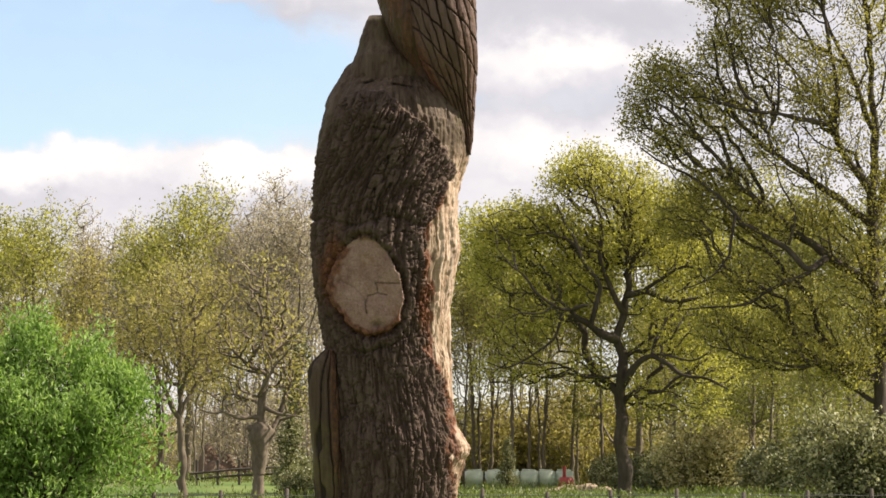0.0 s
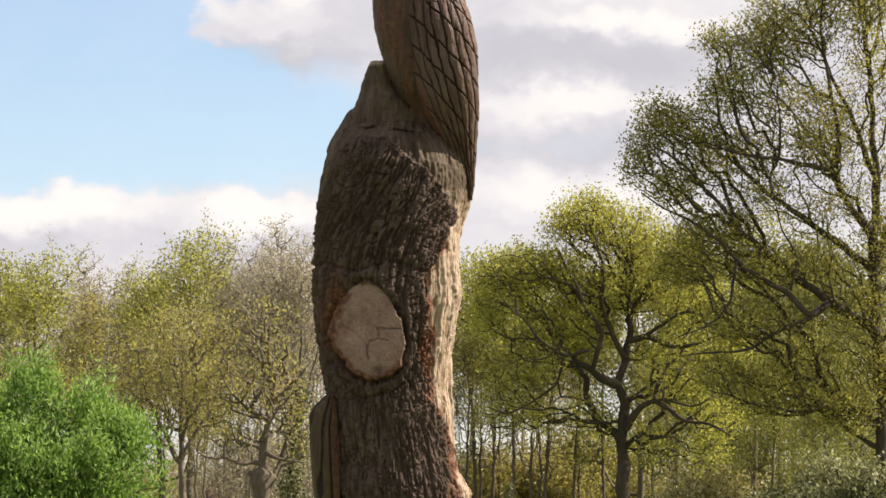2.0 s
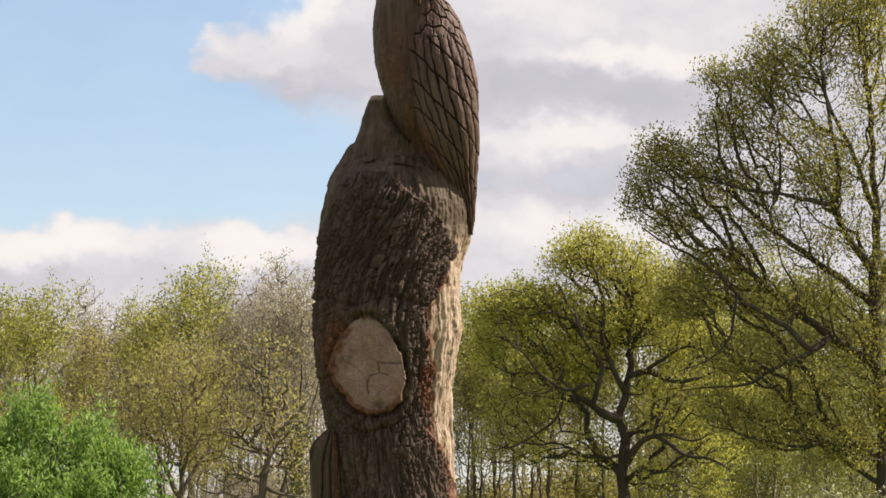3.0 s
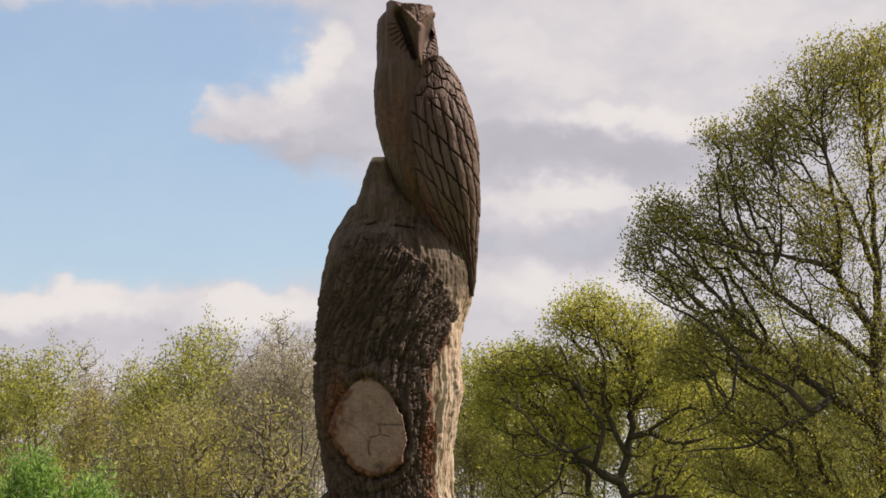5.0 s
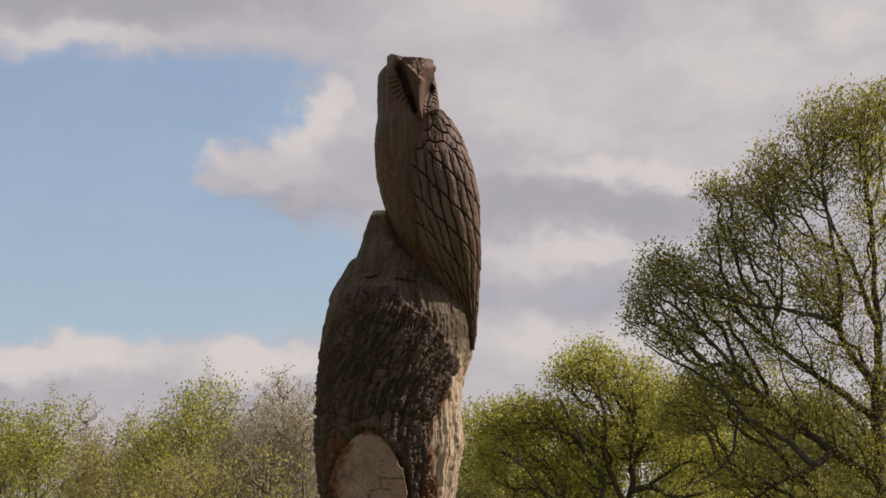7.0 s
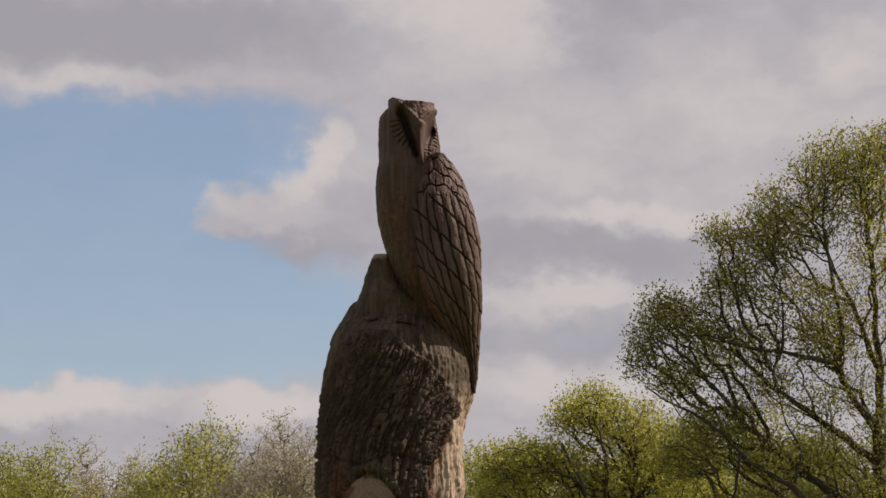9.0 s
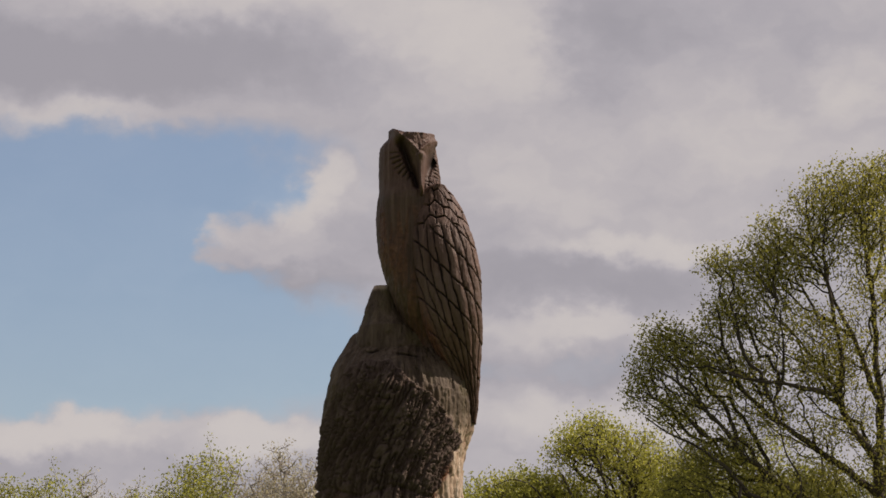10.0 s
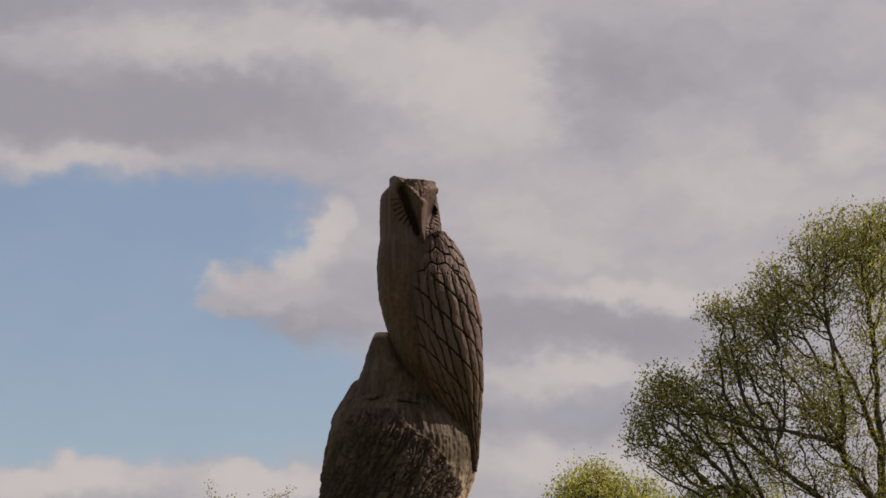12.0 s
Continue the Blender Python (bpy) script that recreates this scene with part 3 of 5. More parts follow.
def make_stub(thing):
    edge = [(3.25, -0.44, -0.07), (3.342, -0.432, -0.093), (3.391, -0.424, -0.108), (3.432, -0.409, -0.16), (3.471, -0.395, -0.201), (3.51, -0.381, -0.221), (3.562, -0.36, -0.242), (3.593, -0.353, -0.255), (3.611, -0.345, -0.265), (3.622, -0.332, -0.276)]
    x, y, z, nx, ny = loft(edge, lambda s: DIST + 0.03 - 0.02 * smooth(-s, -3.45, -3.3), 0.12, 70, 20, 90, 0.95)
    d = 0.016 * (fbm(x * 40, z * 8) - 0.5) + 0.035 * (fbm(x * 12 + 5, z * 9) - 0.5) - 0.012 * np.exp(-(np.abs(fbm(x * 22 + 1, z * 2) - 0.5) / 0.02) ** 2)
    v, f = capped(x + nx * d, y + ny * d, z)
    one = np.ones(len(v))
    part("broken_stub", mesh_from("broken_stub", v, f, CARVED, {"bare": one, "rot": 0 * one, "plate": 0.95 - 0.85 * smooth(v[:, 2], 3.59, 3.615), "sawn": 0 * one, "recess_dark": 0 * one}), thing, "greenish weathered wooden stub")


def make_side_carving(thing):
    edge = [(0.122, -0.566, -0.427), (1.427, -0.57, -0.453), (1.686, -0.589, -0.459), (1.839, -0.602, -0.464), (1.941, -0.608, -0.465), (1.992, -0.605, -0.467), (2.023, -0.598, -0.472), (2.048, -0.582, -0.478), (2.069, -0.557, -0.483), (2.082, -0.536, -0.49), (2.092, -0.521, -0.501)]
    x, y, z, nx, ny = loft(edge, lambda s: DIST - 0.14 + 0 * s, 0.07, 60, 16, 260, 0.85)
    u = (x - x.min(1, keepdims=True)) / (np.ptp(x, axis=1)[:, None] + 1e-6)
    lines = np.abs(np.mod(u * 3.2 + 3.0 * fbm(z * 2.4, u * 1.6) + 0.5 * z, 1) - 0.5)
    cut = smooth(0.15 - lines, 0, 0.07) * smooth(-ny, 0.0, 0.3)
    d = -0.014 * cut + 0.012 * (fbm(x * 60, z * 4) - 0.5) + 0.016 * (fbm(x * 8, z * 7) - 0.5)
    v, f = capped(x + nx * d, y + ny * d, z)
    band = 0.5 * smooth(u, 0.6, 0.85) * smooth(fbm(x * 20, z * 5), 0.3, 0.6)
    pad = lambda a: np.append(a.ravel(), [0, 0])
    one = np.ones(len(v))
    # the long grooves are coloured darker than the wood beside them
    part("carved_wing", mesh_from("carved_wing", v, f, CARVED, {"bare": one, "rot": pad(band), "plate": one, "sawn": 0 * one, "recess_dark": pad(cut * 0.9)}), thing, "smooth carved wood with long dark grooves")


def make_bird():
    """The bird on top, carved from weathered wood: one mesh of body, head, brow, beak and folded wing."""
    pieces, marks, reds, tones = [], [], [], []

    def keep(vf, *layers):
        v, f = vf
        for store, layer in zip((marks, reds, tones), layers + (0, 0, 0)):
            s = np.zeros(len(v))
            if not isinstance(layer, int):
                s[:layer.size] = layer.ravel()
            store.append(s)
        pieces.append((v, f))

    # body and head as one form; the face is cut into it
    edge = [(3.26, -0.125, -0.04), (3.357, -0.150, -0.016), (3.43, -0.203, -0.026), (3.487, -0.224, -0.026), (3.565, -0.257, -0.018), (3.616, -0.278, -0.008), (3.694, -0.304, 0.013), (3.772, -0.32, 0.028), (3.85, -0.325, 0.034), (3.929, -0.325, 0.028), (3.968, -0.322, 0.013), (4.001, -0.32, -0.005), (4.033, -0.315, -0.023), (4.072, -0.315, -0.031), (4.124, -0.316, -0.034), (4.189, -0.315, -0.041), (4.231, -0.313, -0.049), (4.255, -0.305, -0.054), (4.273, -0.289, -0.059), (4.286, -0.274, -0.065), (4.296, -0.261, -0.072)]
    x, y, z, nx, ny = loft(edge, lambda s: DIST - 0.01 - 0.02 * smooth(s, 3.5, 3.8) + 0.05 * smooth(-s, -3.52, -3.34), lambda s: 0.165 - 0.02 * smooth(s, 3.981, 4.111) - 0.05 * smooth(-s, -3.59, -3.357), 150, 20, 360, 0.88)
    front = smooth(-ny, 0.0, 0.35)
    head = smooth(z, 3.981, 4.046)

    def along(ax, az, bx, bz):
        """Distance of every place from a line, and how far along it lies."""
        k = np.clip(((x - ax) * (bx - ax) + (z - az) * (bz - az)) / ((bx - ax) ** 2 + (bz - az) ** 2), 0, 1)
        return np.hypot(x - ax - k * (bx - ax), z - az - k * (bz - az)), k

    d = 0.010 * (fbm(x * 55, z * 7) - 0.5) + 0.014 * (fbm(x * 14, z * 5) - 0.5) + 0.005 * (fbm(x * 120, z * 60) - 0.5)
    dark = np.zeros_like(x)
    face = head * front
    left_line, lk = along(-0.250, 4.300, -0.130, 4.190)
    right_line, rk = along(-0.050, 4.270, -0.130, 4.190)
    beak_line, bk = along(-0.120, 4.180, -0.120, 4.010)
    brow = np.maximum(np.exp(-(left_line / (0.014 + 0.008 * lk)) ** 2), np.exp(-(right_line / (0.013 + 0.010 * rk)) ** 2))
    mid = np.interp(x, [-0.250, -0.130, -0.050], [4.300, 4.190, 4.270])
    # deep hollows on both sides of the beak
    pit, pk = along(-0.210, 4.250, -0.140, 4.050)
    left_pit = np.exp(-(pit / (0.020 - 0.010 * pk)) ** 2)
    right_pit = np.exp(-((((x - -0.070) - 0.28 * (z - 4.180)) / 0.017) ** 2 + ((z - 4.180) / 0.055) ** 2))
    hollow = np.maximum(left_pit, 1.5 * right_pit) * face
    # the shade inside the hollows is painted as a dark colour too
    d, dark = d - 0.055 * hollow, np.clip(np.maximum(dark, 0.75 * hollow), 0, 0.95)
    # fine rays cut round the eyes
    rad, ang = np.hypot(x - -0.120, z - 4.210), np.degrees(np.arctan2(z - 4.210, x - -0.120)) % 360
    rib = smooth(np.sin(np.radians(ang) * 34 + 1.5 * fbm(x * 20, z * 20)), 0.1, 0.8)
    left_rays = rib * smooth(rad, 0.09, 0.105) * smooth(0.155 - rad, 0, 0.02) * smooth(ang, 172, 185) * smooth(262 - ang, 0, 15)
    rib2 = smooth(np.sin((z + 0.35 * x) * 330 + 2 * fbm(x * 20, z * 20)), 0.0, 0.7)
    right_rays = rib2 * smooth(x, -0.074, -0.060) * smooth(z, 4.080, 4.100) * smooth(4.250 - z, 0, 0.02)
    scales = (cells(x * 55, z * 40 + 3 * fbm(x * 12, z * 12))[0] < 0.16) * smooth(x, -0.120, -0.100) * smooth(4.110 - z, 0, 0.02)
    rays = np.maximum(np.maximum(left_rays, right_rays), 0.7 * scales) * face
    # the rays get a weaker painted shade
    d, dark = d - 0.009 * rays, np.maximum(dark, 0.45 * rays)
    d = d + face * (0.032 * brow + 0.024 * smooth(z - mid, 0.0, 0.02) * (0.6 + 0.8 * fbm(x * 60, z * 60)))
    d = d + 0.07 * face * np.exp(-(beak_line / (0.019 - 0.012 * bk)) ** 4)
    # a long cut between breast and wing
    furrow = np.exp(-(np.abs(x + 0.19 + 0.02 * np.sin(z * 9)) / 0.006) ** 2) * (1 - head) * front
    d = d - 0.006 * furrow
    ears = np.exp(-((x - -0.256) / 0.02) ** 2) * 0.04 + np.exp(-((x - -0.072) / 0.014) ** 2) * 0.012
    lift = ears * smooth(z, 4.283, 4.304)
    red = 0.5 * smooth(fbm(x * 40 + 4, z * 4 + 2), 0.4, 0.65) * smooth(4.007 - z, 0, 0.1) * front
    straight = head * smooth(-ny, 0.1, 0.45)
    keep(capped(x + nx * d * (1 - straight), y + (ny * (1 - straight) - straight) * d, z + lift), dark, red, 0.55 * (1 - head) * np.ones_like(x))
    # folded wing with cut feathers
    edge = [(2.98, 0.11, 0.123), (3.034, 0.087, 0.131), (3.099, 0.057, 0.136), (3.163, 0.023, 0.141), (3.228, -0.013, 0.144), (3.292, -0.051, 0.149), (3.357, -0.085, 0.154), (3.435, -0.116, 0.157), (3.513, -0.139, 0.156), (3.59, -0.157, 0.152), (3.668, -0.17, 0.144), (3.746, -0.18, 0.131), (3.811, -0.186, 0.116), (3.876, -0.186, 0.095), (3.929, -0.183, 0.077), (3.981, -0.175, 0.052), (4.017, -0.16, 0.028), (4.043, -0.132, 0.005), (4.059, -0.077, -0.01)]
    zlo, zhi = 2.98, 4.059
    x, y, z, nx, ny = loft(edge, lambda s: DIST - 0.025 - 0.075 * smooth(s, zlo, zlo + 0.5) + 0.02 * smooth(s, zhi - 0.4, zhi), lambda s: 0.035 + 0.13 * smooth(s, zlo - 0.05, zlo + 0.65) - 0.06 * smooth(s, zhi - 0.3, zhi), 170, 20, 380, 0.92)
    a = (zhi - z) / (zhi - zlo)
    l, r = x.min(1, keepdims=True), x.max(1, keepdims=True)
    b = (x - l) / (r - l + 1e-6)
    wa = a + 0.03 * (fbm(x * 12, z * 5) - 0.5)
    wb = b + 0.10 * (fbm(x * 9 + 3, z * 3.5) - 0.5) * 1.6
    near = lambda q: np.abs(np.mod(q, 1) - 0.5)
    # long quills below, short shingled feathers at the shoulder
    lanes = wb * 8.0 - 0.9 * wa + 0.4 * np.sin(wa * 6)
    cross = wb * 2.6 - wa * 7.5
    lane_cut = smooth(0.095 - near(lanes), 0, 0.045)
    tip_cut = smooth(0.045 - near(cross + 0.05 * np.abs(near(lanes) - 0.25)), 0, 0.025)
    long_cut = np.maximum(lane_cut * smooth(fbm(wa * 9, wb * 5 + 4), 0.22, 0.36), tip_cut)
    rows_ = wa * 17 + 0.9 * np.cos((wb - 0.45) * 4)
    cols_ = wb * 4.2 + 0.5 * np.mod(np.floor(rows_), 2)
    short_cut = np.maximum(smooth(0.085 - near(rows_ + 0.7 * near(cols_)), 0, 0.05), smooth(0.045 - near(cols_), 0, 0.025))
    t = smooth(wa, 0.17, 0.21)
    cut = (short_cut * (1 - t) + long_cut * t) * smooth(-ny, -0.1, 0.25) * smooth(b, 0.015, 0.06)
    puff = (near(lanes) - 0.1) * 0.010 * t
    d = puff - 0.016 * cut + 0.006 * (fbm(x * 50, z * 9) - 0.5) + 0.005 * (fbm(x * 130, z * 50) - 0.5)
    tone = LATTICE[(np.floor(lanes + 0.5).astype(int) * 7 + 11) % 256, (np.floor(cross + 0.5).astype(int) * 5 + 40) % 256]
    # the feather cuts carry their shade as near-black colour
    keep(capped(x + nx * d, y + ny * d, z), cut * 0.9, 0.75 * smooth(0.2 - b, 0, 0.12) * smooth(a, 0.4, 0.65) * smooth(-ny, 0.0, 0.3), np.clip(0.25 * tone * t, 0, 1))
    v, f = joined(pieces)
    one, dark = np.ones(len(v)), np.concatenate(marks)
    me = mesh_from("carved_bird_statue", v, f, BIRD_WOOD, {"bare": one, "rot": np.concatenate(reds), "plate": np.concatenate(tones), "sawn": 0 * one, "recess_dark": dark})
    tagged(new("carved_bird_statue", me), "brown weathered wooden bird statue with dark carved feathers on the trunk", "statue")


oak_trunk = make_trunk()
make_stub(oak_trunk)
make_side_carving(oak_trunk)
make_bird()


# ---- trees ----
def grow(seed, clouds, limbs, twig=0.012, reach=0.28, jitter=0.16, power=0.45, rise=0.8):
    """A branching skeleton: limbs are given lines, and twigs fill the crown's rounded masses (x, y, z, rx, ry, rz, count, hollow)."""
    rng = np.random.default_rng(seed)
    pos, par, dist, own, lines = [], [], [], [], []
    for pts, r0, r1, root in limbs:
        p = np.array(pts, float)
        seg = np.r_[0, np.cumsum(np.linalg.norm(np.diff(p, axis=0), axis=1))]
        m = max(3, int(seg[-1] / 0.35))
        t = np.linspace(0, seg[-1], m)
        q = np.stack([np.interp(t, seg, p[:, i]) for i in range(3)], -1)
        q[1:-1] += rng.normal(0, 0.03 + 0.05 * r0, (m - 2, 3))
        prev = -1
        if root is not None and pos:
            prev = int(np.argmin(np.linalg.norm(np.array(pos) - q[0], axis=1)))
        base = dist[prev] if prev >= 0 else 0.0
        for i in range(m):
            if i == 0 and prev >= 0:
                q[0] = pos[prev]
            pos.append(q[i]), par.append(prev), dist.append(base + t[i]), own.append(r0 + (r1 - r0) * (t[i] / seg[-1]) ** 0.8)
            prev = len(pos) - 1
        lines.append((q.copy(), np.array(own[-m:])))
    n0 = len(pos)
    tips = []
    for x, y, z, rx, ry, rz, want, hollow in clouds:
        count = int(want * 1.12)
        d = rng.normal(size=(count, 3))
        d /= np.linalg.norm(d, axis=1)[:, None]
        r = (hollow ** 3 + (1 - hollow ** 3) * rng.random(count)) ** (1 / 3) * (1 + 0.12 * rng.normal(size=count))
        q = np.array([x, y, z]) + d * r[:, None] * np.array([rx, ry, rz])
        # leave uneven gaps between the clumps
        full = fbm(q[:, 0] * 1.1 + q[:, 1] * 0.7 + seed, q[:, 2] * 1.2 + q[:, 1] * 0.4, 3) + 0.2 * rng.normal(size=count)
        tips.append(q[np.argsort(-full)[:want]])
    tips = np.concatenate(tips) if tips else np.zeros((0, 3))
    start = np.array(pos)
    near = np.array([np.min(np.linalg.norm(start - t, axis=1)) for t in tips])
    P = np.zeros((n0 + 4 * len(tips), 3))
    L = np.zeros(len(P))
    P[:n0], L[:n0] = start, dist
    count = n0
    par = par + [0] * (len(P) - n0)
    ends = []
    for i in np.argsort(near):
        t = tips[i]
        d = np.linalg.norm(P[:count] - t, axis=1)
        k = int(np.argmin(d + reach * L[:count] + rise * np.maximum(0, P[:count, 2] - t[2] + 0.15 * d)))
        gap = d[k]
        steps = 1 if gap < 0.5 else (2 if gap < 1.2 else 3)
        a, prev = P[k].copy(), k
        for s in range(1, steps + 1):
            q = a + (t - a) * s / steps
            if s < steps:
                q = q + rng.normal(0, jitter * gap / steps, 3) + np.array([0, 0, -0.06 * gap])
            P[count], par[count], L[count] = q, prev, L[prev] + np.linalg.norm(q - P[prev])
            prev = count
            count += 1
        ends.append(prev)
    P, par = P[:count], np.array(par[:count])
    load = np.zeros(count)
    load[ends] = 1
    for i in range(count - 1, n0 - 1, -1):
        load[par[i]] += load[i]
    rad = twig * np.maximum(load, 1) ** power
    rad[:n0] = own
    return P, par, rad, np.array(ends, int), n0, lines


def wood_mesh(P, par, rad, n0, lines):
    """Lumpy tapered limbs, and thinner stems along the rest of the skeleton, three-sided where thinnest."""
    pieces = []
    for q, r in lines:
        m = len(q) * 3
        t, u = np.linspace(0, len(q) - 1, m), np.arange(len(q))
        ker = np.array([1, 2, 3, 2, 1]) / 9
        fine = np.stack([np.convolve(np.pad(np.interp(t, u, q[:, i]), 2, mode="edge"), ker, "valid") for i in range(3)], -1)
        rr = np.interp(t, u, r)
        # rounded ends
        out = (fine[-1] - fine[-3]) / (np.linalg.norm(fine[-1] - fine[-3]) + 1e-9)
        fine = np.concatenate([fine, [fine[-1] + out * rr[-1] * 0.35, fine[-1] + out * rr[-1] * 0.5]])
        rr = np.concatenate([rr, [rr[-1] * 0.6, rr[-1] * 0.02]])
        v, f = tube(fine, rr, 11)
        c = np.repeat(fine, 11, 0)
        lump = fbm(v[:, 0] * 2.2 + v[:, 1] * 1.7, v[:, 2] * 1.6) - 0.5 + 0.6 * (fbm(v[:, 0] * 9 + v[:, 1] * 7, v[:, 2] * 4) - 0.5)
        pieces.append((c + (v - c) * (1 + 0.55 * lump)[:, None], f))
    idx = np.arange(n0, len(P))
    pr = np.minimum(rad[par[idx]], rad[idx] * 1.25)
    for sides, lo, hi in ((3, 0, 0.03), (5, 0.03, 0.1), (9, 0.1, 9)):
        sel = (rad[idx] >= lo) & (rad[idx] < hi)
        e = idx[sel]
        if not len(e):
            continue
        a, b, ra, rb = P[par[e]], P[e], pr[sel], rad[e]
        d = b - a
        ln = np.linalg.norm(d, axis=1)[:, None] + 1e-9
        d = d / ln
        a, b = a - d * ra[:, None] * 0.3, b + d * rb[:, None] * 0.3
        ref = np.where(np.abs(d[:, 2:3]) > 0.9, [[1.0, 0, 0]], [[0, 0, 1.0]])
        u = np.cross(d, ref)
        u /= np.linalg.norm(u, axis=1)[:, None] + 1e-9
        w = np.cross(d, u)
        th = np.linspace(0, 2 * math.pi, sides, endpoint=False)
        ring = np.cos(th)[None, :, None] * u[:, None] + np.sin(th)[None, :, None] * w[:, None]
        v = np.stack([a[:, None] + ring * ra[:, None, None], b[:, None] + ring * rb[:, None, None]], 1).reshape(-1, 3)
        j = np.arange(sides)
        f = np.stack([j, (j + 1) % sides, sides + (j + 1) % sides, sides + j], -1)
        f = (f[None] + (np.arange(len(e)) * 2 * sides)[:, None, None]).reshape(-1, 4)
        pieces.append((v, f))
    return joined(pieces)


def leaf_mesh(rng, centres, each, size, spread, upright=0.4, narrow=0.6, far=False):
    """Many single leaves, each a small folded kite, round the twig ends; three-cornered where they stand far off."""
    c = np.repeat(centres, each, 0)
    n = len(c)
    c = c + np.clip(rng.normal(0, spread, (n, 3)), -1.5 * spread, 1.5 * spread)
    d = rng.normal(size=(n, 3)) + np.array([0, 0, upright])
    d /= np.linalg.norm(d, axis=1)[:, None]
    s = np.cross(d, rng.normal(size=(n, 3)))
    s /= np.linalg.norm(s, axis=1)[:, None] + 1e-9
    up = np.cross(d, s)
    l = size * (0.6 + 0.8 * rng.random(n))[:, None]
    if far:
        v = np.stack([c + d * l, c - s * l * narrow * 0.6, c + s * l * narrow * 0.6], 1)
        return v.reshape(-1, 3), np.arange(3 * n).reshape(-1, 3)
    v = np.stack([c, c + d * l * 0.5 + s * l * narrow * 0.5 + up * l * 0.12, c + d * l, c + d * l * 0.5 - s * l * narrow * 0.5 + up * l * 0.12], 1)
    return v.reshape(-1, 3), np.arange(4 * n).reshape(-1, 4)


def make_tree(name, label, seed, clouds, limbs, bark, leaf, each=9, size=0.13, spread=0.2, twig=0.012, reach=0.28, upright=0.4, narrow=0.6, category="tree", jitter=0.16, power=0.45, rise=0.8, far=False):
    P, par, rad, ends, n0, lines = grow(seed, clouds, limbs, twig, reach, jitter, power, rise)
    thing = tagged(new(name), label, category)
    v, f = wood_mesh(P, par, rad, n0, lines)
    part("trunk", mesh_from("trunk", v, f, bark), thing)
    if leaf and each:
        v, f = leaf_mesh(np.random.default_rng(seed + 1), P[ends], each, size, spread, upright, narrow, far)
        part("crown", mesh_from("crown", v, f, leaf, flat=True), thing)
    return thing


def upright_tree(name, label, seed, h, r, crown_w, crown_low, count, bark, leaf, group="", steep=0.14, **kw):
    """A woodland tree about the origin: a stem, some rising limbs, a crown of several masses."""
    rng = np.random.default_rng(seed)
    lean = rng.normal(0, 0.25, 2)
    stem = [(0, 0, -0.2), (lean[0] * 0.3, lean[1] * 0.3, h * 0.3), (lean[0], lean[1], h * 0.6), (lean[0] * 1.4, lean[1] * 1.4, h * 0.93)]
    limbs = [(stem, r, r * 0.12, None)]
    clouds = []
    for i in range(7):
        a = i * 2.4 + rng.random()
        z0 = h * (crown_low + (0.75 - crown_low) * i / 7)
        out = crown_w * (0.75 - 0.35 * i / 7) * (0.7 + 0.5 * rng.random())
        end = (math.cos(a) * out + lean[0], math.sin(a) * out + lean[1], z0 + h * (steep + 0.1 * rng.random()))
        mid = (end[0] * 0.5, end[1] * 0.5, z0 + h * 0.03)
        f = z0 / h
        limbs.append((((lean[0] * f, lean[1] * f, z0), mid, end), r * 0.42 * (1 - 0.5 * i / 7), r * 0.08, 0))
        clouds.append((end[0], end[1], end[2] - h * 0.02, crown_w * 0.42, crown_w * 0.42, h * (0.07 + 0.35 * steep), count // 9, 0.2))
    clouds.append((lean[0] * 1.3, lean[1] * 1.3, h * 0.86, crown_w * 0.45, crown_w * 0.45, h * 0.13, count // 4, 0.3))
    t = make_tree(name, label, seed, clouds, limbs, bark, leaf, **kw)
    return tagged(t, group=group)


def scatter(first, places, seed):
    """The first tree goes to the first place, copies of it to the others: (x, y, scale, upward stretch)."""
    rng = np.random.default_rng(seed)
    for i, (x, y, s, sz) in enumerate(places):
        m = pose(x, y, -0.05, 0, 0, rng.uniform(0, 360))
        ob = first if i == 0 else copy_thing(first, m)
        ob.matrix_basis = m
        ob.scale = (s, s, s * sz)


